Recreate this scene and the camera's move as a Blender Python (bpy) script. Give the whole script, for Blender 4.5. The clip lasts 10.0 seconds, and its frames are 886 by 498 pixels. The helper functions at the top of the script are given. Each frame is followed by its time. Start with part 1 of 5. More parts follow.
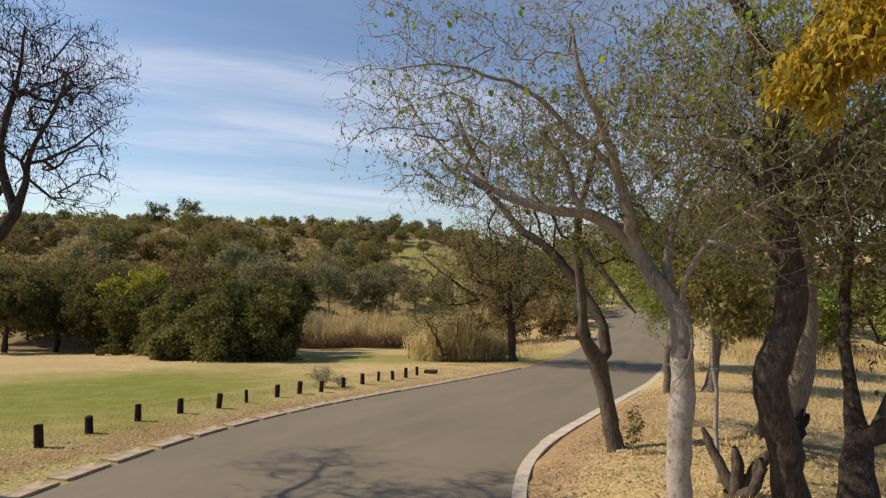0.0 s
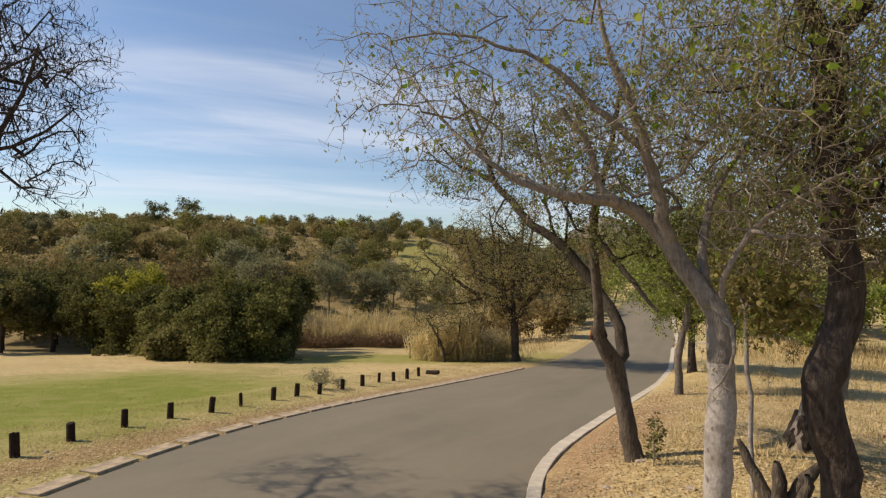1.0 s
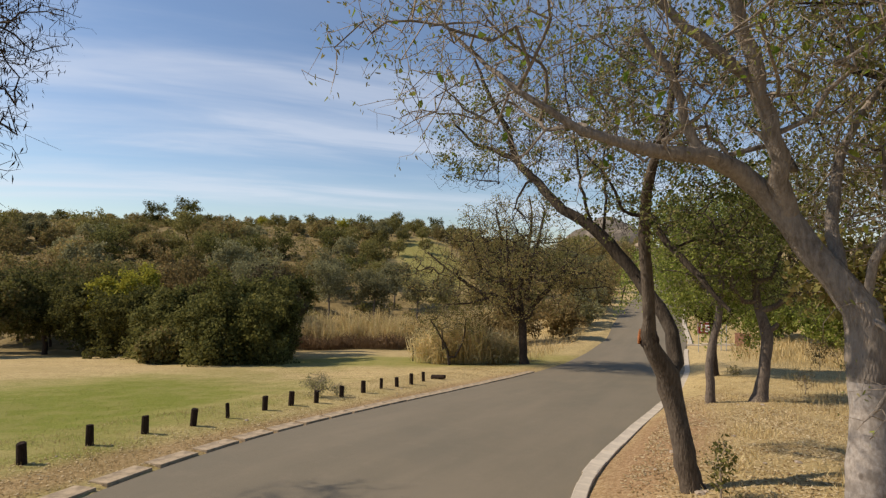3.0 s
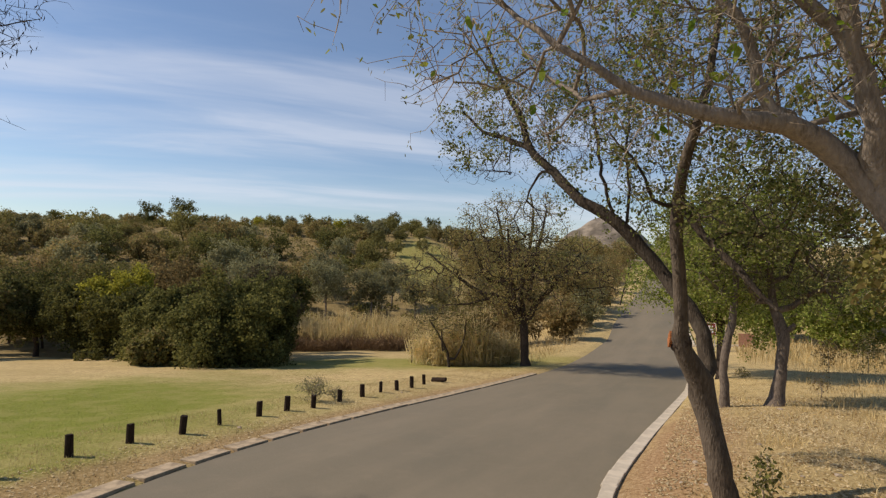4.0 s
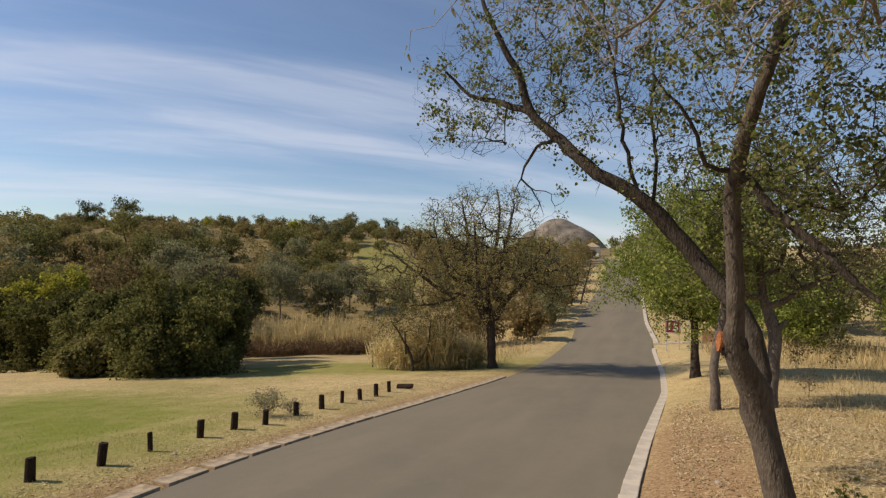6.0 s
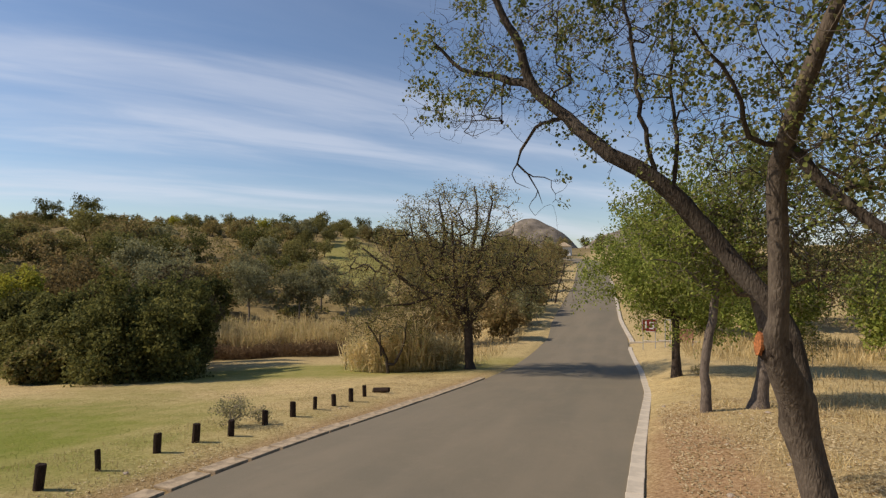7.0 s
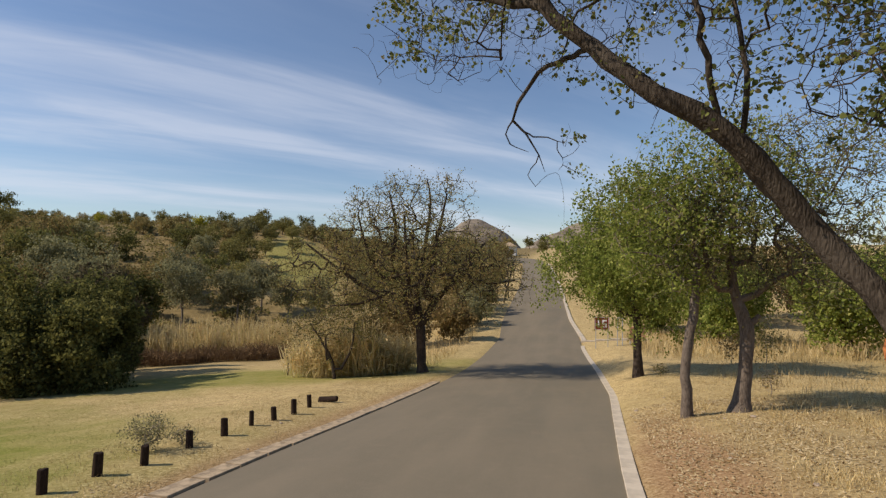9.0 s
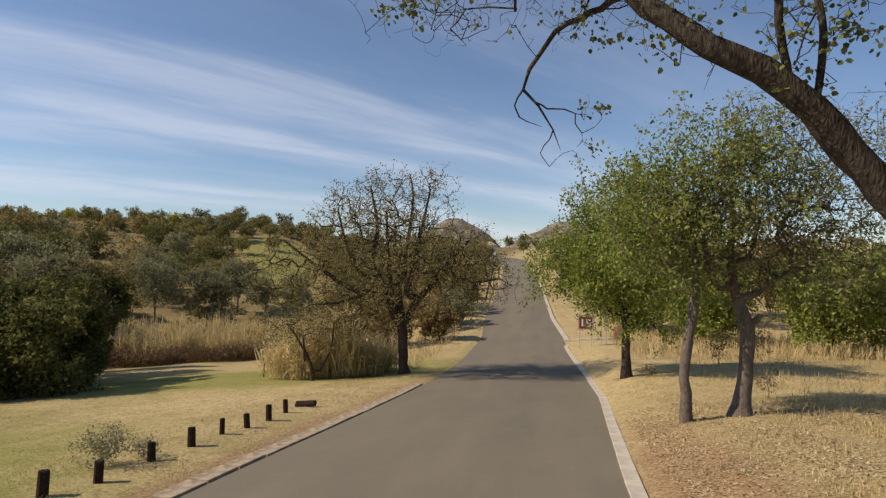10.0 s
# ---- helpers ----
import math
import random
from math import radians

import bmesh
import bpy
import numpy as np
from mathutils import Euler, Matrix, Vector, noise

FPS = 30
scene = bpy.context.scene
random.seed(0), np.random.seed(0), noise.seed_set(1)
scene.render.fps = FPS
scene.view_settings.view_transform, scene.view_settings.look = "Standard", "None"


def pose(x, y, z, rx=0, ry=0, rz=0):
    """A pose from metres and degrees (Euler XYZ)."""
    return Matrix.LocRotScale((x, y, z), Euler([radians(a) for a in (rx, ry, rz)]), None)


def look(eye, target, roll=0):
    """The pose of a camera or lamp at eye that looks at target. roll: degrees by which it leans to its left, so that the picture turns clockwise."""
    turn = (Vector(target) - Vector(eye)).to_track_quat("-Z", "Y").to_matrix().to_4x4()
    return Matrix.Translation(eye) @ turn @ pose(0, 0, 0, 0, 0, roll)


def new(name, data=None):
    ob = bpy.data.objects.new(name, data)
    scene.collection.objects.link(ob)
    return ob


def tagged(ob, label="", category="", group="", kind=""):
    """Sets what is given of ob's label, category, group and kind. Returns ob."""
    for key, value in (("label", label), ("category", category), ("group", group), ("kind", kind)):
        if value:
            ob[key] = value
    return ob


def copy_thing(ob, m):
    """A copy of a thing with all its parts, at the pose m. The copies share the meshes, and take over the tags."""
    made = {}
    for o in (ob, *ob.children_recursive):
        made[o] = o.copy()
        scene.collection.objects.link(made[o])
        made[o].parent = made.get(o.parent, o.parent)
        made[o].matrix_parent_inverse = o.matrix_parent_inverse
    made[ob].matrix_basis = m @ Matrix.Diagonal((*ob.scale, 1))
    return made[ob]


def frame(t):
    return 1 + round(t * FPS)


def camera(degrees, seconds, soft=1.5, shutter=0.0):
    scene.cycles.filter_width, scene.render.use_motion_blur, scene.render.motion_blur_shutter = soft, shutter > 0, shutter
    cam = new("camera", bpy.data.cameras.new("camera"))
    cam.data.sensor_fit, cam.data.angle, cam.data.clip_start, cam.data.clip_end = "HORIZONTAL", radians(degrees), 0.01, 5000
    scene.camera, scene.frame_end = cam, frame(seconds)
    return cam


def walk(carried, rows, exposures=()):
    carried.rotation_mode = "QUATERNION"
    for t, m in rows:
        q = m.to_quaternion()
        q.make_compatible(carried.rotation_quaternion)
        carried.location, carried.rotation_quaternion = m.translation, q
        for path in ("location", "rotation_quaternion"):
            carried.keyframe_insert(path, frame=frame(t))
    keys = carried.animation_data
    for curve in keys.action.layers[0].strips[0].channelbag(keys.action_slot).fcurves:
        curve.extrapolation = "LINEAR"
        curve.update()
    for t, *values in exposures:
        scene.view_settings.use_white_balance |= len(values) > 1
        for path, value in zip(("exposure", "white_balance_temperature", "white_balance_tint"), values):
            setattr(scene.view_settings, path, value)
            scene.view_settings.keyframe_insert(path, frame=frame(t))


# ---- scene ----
cam = camera(78.2, 10.0, soft=1.3)
PATH = [
    (0, (-0.409, 0.407, 2.003), (-1.317, 2.189, 2.038), 1.0),
    (0.5, (-0.57, 0.675, 1.969), (-1.481, 2.455, 2.003), 1.0),
    (1, (-0.787, 0.987, 1.942), (-1.696, 2.768, 1.973), 0.9),
    (1.5, (-0.994, 1.304, 1.899), (-1.904, 3.085, 1.929), 0.9),
    (2, (-1.215, 1.625, 1.851), (-2.127, 3.404, 1.885), 0.8),
    (2.5, (-1.433, 1.957, 1.814), (-2.348, 3.735, 1.849), 0.8),
    (3, (-1.695, 2.264, 1.771), (-2.606, 4.044, 1.805), 0.8),
    (4.5, (-2.421, 3.115, 1.657), (-3.3, 4.911, 1.698), 0.7),
    (5, (-2.699, 3.472, 1.612), (-3.538, 5.287, 1.653), 0.6),
    (5.5, (-2.935, 3.781, 1.558), (-3.736, 5.613, 1.6), 0.5),
    (7, (-3.717, 4.84, 1.43), (-4.379, 6.727, 1.474), 0.3),
    (7.5, (-3.919, 5.212, 1.385), (-4.54, 7.113, 1.428), 0.3),
    (8, (-4.159, 5.596, 1.349), (-4.729, 7.513, 1.393), 0.3),
    (8.5, (-4.362, 5.966, 1.3), (-4.881, 7.897, 1.344), 0.3),
    (9, (-4.578, 6.353, 1.248), (-5.047, 8.297, 1.294), 0.3),
    (9.5, (-4.779, 6.711, 1.211), (-5.211, 8.663, 1.256), 0.3),
    (10, (-4.942, 7.137, 1.181), (-5.338, 9.097, 1.224), 0.5),
]
walk(cam, [(t, look(eye, target, roll)) for t, eye, target, roll in PATH], [(0.0, 0.29, 6480, 12), (2.5, 0.21, 6440, 12), (5.0, 0.1, 6400, 13), (10.0, 0.08, 6300, 13)])

# ---- light ----
SUN_TO = Vector((-0.93, -0.36, 0.869)).normalized()
world = bpy.data.worlds.new("sky")
scene.world = world
world.use_nodes = True
wt = world.node_tree
wt.nodes.clear()


def wn(kind, **kw):
    n = wt.nodes.new(kind)
    for k, v in kw.items():
        n.inputs[k].default_value = v
    return n


w_out = wn("ShaderNodeOutputWorld")
w_bg = wn("ShaderNodeBackground", Strength=0.097)
w_sky = wn("ShaderNodeTexSky")
w_sky.sky_type = "NISHITA"
w_sky.sun_disc = False
w_sky.sun_elevation = math.asin(SUN_TO.z)
w_sky.sun_rotation = math.atan2(SUN_TO.x, SUN_TO.y)
w_sky.air_density, w_sky.dust_density, w_sky.ozone_density = 1.0, 0.25, 3.0
# thin cirrus: noise on a flat layer far above
w_tc = wn("ShaderNodeTexCoord")
w_sep = wn("ShaderNodeSeparateXYZ")
wt.links.new(w_tc.outputs["Generated"], w_sep.inputs[0])
w_h = wn("ShaderNodeMath")
w_h.operation = "MAXIMUM"
wt.links.new(w_sep.outputs["Z"], w_h.inputs[0])
w_h.inputs[1].default_value = 0.0
w_h2 = wn("ShaderNodeMath")
w_h2.operation = "ADD"
wt.links.new(w_h.outputs[0], w_h2.inputs[0])
w_h2.inputs[1].default_value = 0.12
w_div = wn("ShaderNodeVectorMath")
w_div.operation = "DIVIDE"
w_cmb = wn("ShaderNodeCombineXYZ")
for k in range(3):
    wt.links.new(w_h2.outputs[0], w_cmb.inputs[k])
wt.links.new(w_tc.outputs["Generated"], w_div.inputs[0])
wt.links.new(w_cmb.outputs[0], w_div.inputs[1])


def wmath(op, a, c):
    n = wn("ShaderNodeMath")
    n.operation = op
    for k, v in ((0, a), (1, c)):
        if isinstance(v, bpy.types.NodeSocket):
            wt.links.new(v, n.inputs[k])
        else:
            n.inputs[k].default_value = v
    return n.outputs[0]


STREET = 47.0  # the cirrus streets run this way over the land


def streaks(length, width, lo, hi, detail, shift):
    m = wn("ShaderNodeMapping")
    m.vector_type = "TEXTURE"
    m.inputs["Rotation"].default_value = (0, 0, radians(STREET))
    m.inputs["Scale"].default_value = (length, width, 4.0)
    m.inputs["Location"].default_value = shift
    n = wn("ShaderNodeTexNoise", Scale=1.0, Detail=detail, Roughness=0.58, Distortion=0.5)
    r = wn("ShaderNodeMapRange")
    r.interpolation_type = "SMOOTHSTEP"
    r.inputs["From Min"].default_value, r.inputs["From Max"].default_value = lo, hi
    wt.links.new(w_div.outputs[0], m.inputs["Vector"])
    wt.links.new(m.outputs[0], n.inputs["Vector"])
    wt.links.new(n.outputs["Fac"], r.inputs["Value"])
    return r.outputs["Result"]


w_dot = wn("ShaderNodeVectorMath")
w_dot.operation = "DOT_PRODUCT"
wt.links.new(w_div.outputs[0], w_dot.inputs[0])
w_dot.inputs[1].default_value = (-0.731, 0.682, 0)
ragged = wmath("ADD", w_dot.outputs["Value"], wmath("MULTIPLY", wmath("SUBTRACT", streaks(1.6, 0.6, 0.0, 1.0, 5, (2.0, 1.0, 0)), 0.5), 0.75))


def street(at, width, amount):
    """One long band of cirrus, thinning to both sides."""
    d = wmath("DIVIDE", wmath("SUBTRACT", ragged, at), width)
    g = wmath("POWER", 2.718, wmath("MULTIPLY", wmath("MULTIPLY", d, d), -1.0))
    return wmath("MULTIPLY", g, amount)


soft = streaks(1.4, 0.35, 0.28, 0.72, 7, (0.0, 0.0, 0))
bands = wmath("ADD", wmath("ADD", street(3.0, 0.3, 1.0), street(2.3, 0.32, 0.85)), wmath("ADD", street(4.25, 0.5, 1.0), street(1.2, 0.5, 0.2)))
bands = wmath("MULTIPLY", bands, wmath("ADD", wmath("MULTIPLY", soft, 0.75), 0.35))
wisp = wmath("MULTIPLY", streaks(2.2, 0.3, 0.5, 0.85, 7, (4.0, 2.0, 0)), 0.2)
w_low = wn("ShaderNodeMapRange")
w_low.inputs["From Min"].default_value, w_low.inputs["From Max"].default_value = 0.0, 0.14
w_low.inputs["To Min"].default_value, w_low.inputs["To Max"].default_value = 0.08, 0.0
wt.links.new(w_sep.outputs["Z"], w_low.inputs["Value"])
w_add = wn("ShaderNodeMath")
w_add.operation = "ADD"
w_add.use_clamp = True
wt.links.new(wmath("ADD", bands, wisp), w_add.inputs[0])
wt.links.new(w_low.outputs["Result"], w_add.inputs[1])
w_fac = wn("ShaderNodeMath")
w_fac.operation = "MULTIPLY"
w_fac.inputs[1].default_value = 0.52
wt.links.new(w_add.outputs[0], w_fac.inputs[0])
w_mix = wn("ShaderNodeMixRGB", Color2=(7.2, 7.5, 8.1, 1))
wt.links.new(w_fac.outputs[0], w_mix.inputs["Fac"])
wt.links.new(w_sky.outputs[0], w_mix.inputs["Color1"])
wt.links.new(w_mix.outputs[0], w_bg.inputs["Color"])
wt.links.new(w_bg.outputs[0], w_out.inputs[0])

sun = new("sun", bpy.data.lights.new("sun", "SUN"))
sun.data.energy, sun.data.angle, sun.data.color = 4.2, radians(0.6), (1.0, 0.87, 0.69)
sun.matrix_world = look(Vector((0, 0, 60)) + SUN_TO * 30, (0, 0, 60))


# ---- materials ----
class Nodes:
    def __init__(self, name, rough=0.85, spec=0.25):
        self.mat = bpy.data.materials.new(name)
        self.mat.use_nodes = True
        self.t = self.mat.node_tree
        self.b = self.t.nodes["Principled BSDF"]
        self.b.inputs["Roughness"].default_value = rough
        self.b.inputs["Specular IOR Level"].default_value = spec
        self.co = self.add("ShaderNodeTexCoord").outputs["Object"]

    def add(self, kind):
        return self.t.nodes.new(kind)

    def link(self, a, b):
        self.t.links.new(a, b)

    def noise(self, scale, detail=4, rough=0.55, stretch=(1, 1, 1), co=None):
        m = self.add("ShaderNodeMapping")
        m.inputs["Scale"].default_value = stretch
        self.link(co or self.co, m.inputs["Vector"])
        n = self.add("ShaderNodeTexNoise")
        n.inputs["Scale"].default_value, n.inputs["Detail"].default_value, n.inputs["Roughness"].default_value = scale, detail, rough
        self.link(m.outputs[0], n.inputs["Vector"])
        return n.outputs["Fac"]

    def voronoi(self, scale, stretch=(1, 1, 1), feature="DISTANCE_TO_EDGE"):
        m = self.add("ShaderNodeMapping")
        m.inputs["Scale"].default_value = stretch
        self.link(self.co, m.inputs["Vector"])
        n = self.add("ShaderNodeTexVoronoi")
        n.feature = feature
        n.inputs["Scale"].default_value = scale
        self.link(m.outputs[0], n.inputs["Vector"])
        return n.outputs["Distance"]

    def ramp(self, fac, stops):
        r = self.add("ShaderNodeValToRGB")
        els = r.color_ramp.elements
        while len(els) < len(stops):
            els.new(0.5)
        for e, (p, c) in zip(els, stops):
            e.position, e.color = p, (*c, 1)
        self.link(fac, r.inputs["Fac"])
        return r.outputs["Color"]

    def mix(self, fac, a, b, mode="MIX"):
        m = self.add("ShaderNodeMixRGB")
        m.blend_type = mode
        for sock, v in ((m.inputs["Fac"], fac), (m.inputs["Color1"], a), (m.inputs["Color2"], b)):
            if isinstance(v, bpy.types.NodeSocket):
                self.link(v, sock)
            elif isinstance(v, tuple):
                sock.default_value = (*v, 1)
            else:
                sock.default_value = v
        return m.outputs["Color"]

    def math(self, op, a, b=0.0):
        m = self.add("ShaderNodeMath")
        m.operation = op
        for sock, v in ((m.inputs[0], a), (m.inputs[1], b)):
            if isinstance(v, bpy.types.NodeSocket):
                self.link(v, sock)
            else:
                sock.default_value = v
        return m.outputs[0]

    def step(self, v, lo, hi, a=0.0, b=1.0):
        r = self.add("ShaderNodeMapRange")
        r.interpolation_type = "SMOOTHSTEP"
        for k, x in (("From Min", lo), ("From Max", hi), ("To Min", a), ("To Max", b)):
            r.inputs[k].default_value = x
        self.link(v, r.inputs["Value"])
        return r.outputs["Result"]

    def patch(self, cx, cy, rx, ry, turn, wobble, edge=0.35):
        """A soft blotch of ground with a ragged rim."""
        m = self.add("ShaderNodeMapping")
        m.vector_type = "TEXTURE"
        m.inputs["Location"].default_value = (cx, cy, 0)
        m.inputs["Rotation"].default_value = (0, 0, radians(turn))
        m.inputs["Scale"].default_value = (rx, ry, 1e4)
        self.link(self.co, m.inputs["Vector"])
        n = self.add("ShaderNodeVectorMath")
        n.operation = "LENGTH"
        self.link(m.outputs[0], n.inputs[0])
        d = self.math("ADD", n.outputs["Value"], self.math("MULTIPLY", self.math("SUBTRACT", wobble, 0.5), 1.1))
        return self.step(d, 1 - edge, 1 + edge, 1.0, 0.0)

    def bump(self, height, strength, distance=0.02):
        b = self.add("ShaderNodeBump")
        b.inputs["Strength"].default_value, b.inputs["Distance"].default_value = strength, distance
        self.link(height, b.inputs["Height"])
        self.link(b.outputs[0], self.b.inputs["Normal"])

    def colour(self, c):
        self.link(c, self.b.inputs["Base Color"])
        return self.mat

    def random(self):
        return self.add("ShaderNodeObjectInfo").outputs["Random"]

    def island(self):
        return self.add("ShaderNodeNewGeometry").outputs["Random Per Island"]


def bark(name, dark, mid, light, scale=1.0, patches=0.0, patch_col=(0.5, 0.46, 0.4)):
    n = Nodes(name, 0.95, 0.12)
    cracks = n.voronoi(38 * scale, (1, 1, 0.3))
    grain = n.noise(30 * scale, 6, 0.65, (1, 1, 0.25))
    big = n.noise(3.2 * scale, 4)
    col = n.ramp(grain, [(0.25, dark), (0.5, mid), (0.78, light)])
    col = n.mix(n.step(n.math('ADD', cracks, n.math('MULTIPLY', grain, 0.12)), 0.02, 0.14, 0.4, 0.0), col, dark)
    col = n.mix(n.step(big, 0.42, 0.66, 0.0, 0.55), col, tuple(0.5 * (a + b) for a, b in zip(mid, light)))
    if patches:
        col = n.mix(n.step(n.noise(5 * scale, 3), 0.5, 0.6, 0.0, patches), col, patch_col)
    n.bump(n.math("ADD", n.math("MULTIPLY", cracks, 1.2), grain), 0.75, 0.015)
    return n.colour(col)


def pale_bark():
    n = Nodes("pale_bark", 0.9, 0.15)
    big = n.noise(5, 5, 0.6)
    fine = n.noise(45, 5, 0.65, (1, 1, 0.6))
    col = n.ramp(fine, [(0.3, (0.24, 0.2, 0.165)), (0.55, (0.37, 0.325, 0.28)), (0.8, (0.49, 0.44, 0.385))])
    col = n.mix(n.step(big, 0.5, 0.66, 0, 0.7), col, (0.2, 0.165, 0.13))
    spots = n.voronoi(9, (1, 1, 0.7), "F1")
    col = n.mix(n.step(spots, 0.1, 0.22, 0.75, 0.0), col, (0.12, 0.095, 0.075))
    n.bump(n.math("ADD", big, n.math("MULTIPLY", fine, 0.4)), 0.45, 0.02)
    return n.colour(col)


def leaf(name, cols, trans=0.35, rough=0.7):
    n = Nodes(name, rough, 0.06)
    stops = [(i / max(1, len(cols) - 1), c) for i, c in enumerate(cols)]
    col = n.ramp(n.island(), stops)
    col = n.mix(n.step(n.noise(0.6, 3), 0.35, 0.7, 0.0, 0.35), col, tuple(0.6 * v for v in cols[0]))
    tint = n.add("ShaderNodeHueSaturation")
    n.link(n.step(n.random(), 0, 1, 0.8, 1.2), tint.inputs["Value"])
    n.link(col, tint.inputs["Color"])
    n.colour(tint.outputs["Color"])
    tr = n.add("ShaderNodeBsdfTranslucent")
    n.link(tint.outputs["Color"], tr.inputs["Color"])
    mx = n.add("ShaderNodeMixShader")
    mx.inputs["Fac"].default_value = trans
    n.link(n.b.outputs[0], mx.inputs[1])
    n.link(tr.outputs[0], mx.inputs[2])
    n.link(mx.outputs[0], n.t.nodes["Material Output"].inputs["Surface"])
    return n.mat


def plain(name, col, rough=0.8, grain=25, amount=0.3, spec=0.25):
    n = Nodes(name, rough, spec)
    f = n.noise(grain, 5, 0.6)
    c = n.mix(n.step(f, 0.3, 0.7), tuple(v * (1 - amount) for v in col), tuple(min(1, v * (1 + amount)) for v in col))
    n.bump(f, 0.3, 0.01)
    return n.colour(c)


M_BARK = bark("brown_bark", (0.035, 0.026, 0.02), (0.1, 0.078, 0.058), (0.2, 0.16, 0.12))
M_BARK_D = bark("dark_bark", (0.018, 0.013, 0.01), (0.06, 0.045, 0.035), (0.13, 0.1, 0.08))
M_BARK_P = pale_bark()
M_BARK_G = bark("grey_bark", (0.07, 0.055, 0.045), (0.22, 0.18, 0.14), (0.38, 0.32, 0.26), 1.2)
M_BARK_L = bark("pale_limb_bark", (0.095, 0.077, 0.06), (0.235, 0.195, 0.155), (0.39, 0.335, 0.275), 1.2)
# grey-brown limb bark, darkened to carry the shade of the limbs' undersides
M_BARK_M = bark("shaded_limb_bark", (0.02, 0.016, 0.012), (0.064, 0.05, 0.038), (0.145, 0.12, 0.092))
M_BARK_T = bark("brown_grey_bark", (0.05, 0.038, 0.03), (0.14, 0.11, 0.086), (0.26, 0.215, 0.17))
M_TWIG_M = plain("brown_twig", (0.062, 0.048, 0.037), 0.9, 40)
M_LEAF_FORK = leaf("tan_green_leaf", [(0.08, 0.105, 0.03), (0.19, 0.22, 0.06), (0.33, 0.35, 0.11), (0.4, 0.33, 0.16)], 0.4)
M_TWIG = plain("grey_twig", (0.29, 0.235, 0.175), 0.9, 40)
M_TWIG_D = plain("dark_twig", (0.055, 0.042, 0.036), 0.9, 40)
M_BURNT = bark("burnt_bark", (0.006, 0.005, 0.005), (0.03, 0.022, 0.018), (0.1, 0.075, 0.06), 0.8)
M_CUT = plain("fresh_cut_wood", (0.32, 0.115, 0.038), 0.85, 45, 0.5)
M_LEAF_A = leaf("olive_leaf", [(0.11, 0.11, 0.032), (0.18, 0.17, 0.05), (0.27, 0.24, 0.085), (0.23, 0.165, 0.07)])
M_LEAF_B = leaf("sparse_olive_leaf", [(0.19, 0.18, 0.07), (0.29, 0.265, 0.11), (0.4, 0.34, 0.17), (0.25, 0.27, 0.065), (0.4, 0.44, 0.1)], 0.42)
M_LEAF_LIME = leaf("lime_leaf", [(0.16, 0.26, 0.03), (0.27, 0.36, 0.05), (0.4, 0.42, 0.08)], 0.45)
M_LEAF_GREEN = leaf("fresh_green_leaf", [(0.115, 0.15, 0.03), (0.21, 0.255, 0.05), (0.33, 0.37, 0.08), (0.43, 0.43, 0.13)], 0.45)
M_LEAF_DK = leaf("dark_green_leaf", [(0.075, 0.075, 0.026), (0.125, 0.125, 0.036), (0.19, 0.185, 0.054), (0.27, 0.25, 0.08)], 0.38)
M_LEAF_BR = leaf("brown_olive_leaf", [(0.17, 0.125, 0.05), (0.26, 0.185, 0.075), (0.35, 0.25, 0.11), (0.22, 0.195, 0.07)], 0.42)
M_LEAF_GY = leaf("grey_green_leaf", [(0.2, 0.19, 0.09), (0.3, 0.285, 0.14), (0.4, 0.375, 0.2)], 0.42)
M_LEAF_R = leaf("round_green_leaf", [(0.08, 0.1, 0.03), (0.13, 0.16, 0.045), (0.2, 0.23, 0.07), (0.3, 0.3, 0.1)], 0.4)
M_LEAF_D = leaf("russet_olive_leaf", [(0.2, 0.16, 0.06), (0.33, 0.25, 0.095), (0.47, 0.36, 0.15), (0.28, 0.29, 0.09), (0.4, 0.37, 0.15)], 0.42)
M_LEAF_STOUT = leaf("dull_grey_olive_leaf", [(0.12, 0.13, 0.045), (0.2, 0.21, 0.075), (0.3, 0.295, 0.12), (0.27, 0.22, 0.1)], 0.35)
M_LEAF_YG = leaf("yellow_green_leaf", [(0.24, 0.23, 0.03), (0.4, 0.37, 0.05), (0.54, 0.49, 0.08)], 0.35)
M_LEAF_PB = leaf("dull_brown_leaf", [(0.075, 0.06, 0.035), (0.12, 0.095, 0.052), (0.17, 0.135, 0.075), (0.12, 0.115, 0.045)], 0.4)
M_LEAF_Y = leaf("golden_leaf", [(0.4, 0.24, 0.02), (0.6, 0.4, 0.04), (0.72, 0.52, 0.08), (0.35, 0.33, 0.05)], 0.45)
M_LEAF_HB = leaf("dry_hill_leaf", [(0.22, 0.165, 0.062), (0.32, 0.24, 0.095), (0.42, 0.32, 0.14), (0.27, 0.24, 0.085), (0.24, 0.235, 0.08)], 0.42)
M_LEAF_HO = leaf("olive_hill_leaf", [(0.17, 0.16, 0.05), (0.26, 0.235, 0.075), (0.35, 0.3, 0.11)], 0.4)
M_POD = leaf("dry_pod", [(0.03, 0.022, 0.018), (0.06, 0.045, 0.03)], 0.1)
M_STRAW = leaf("straw_blade", [(0.38, 0.27, 0.11), (0.57, 0.43, 0.2), (0.76, 0.62, 0.35), (0.28, 0.21, 0.075)], 0.3, 0.7)
M_REED = leaf("dry_reed", [(0.44, 0.34, 0.15), (0.6, 0.47, 0.23), (0.76, 0.62, 0.35), (0.45, 0.4, 0.15)], 0.42, 0.7)
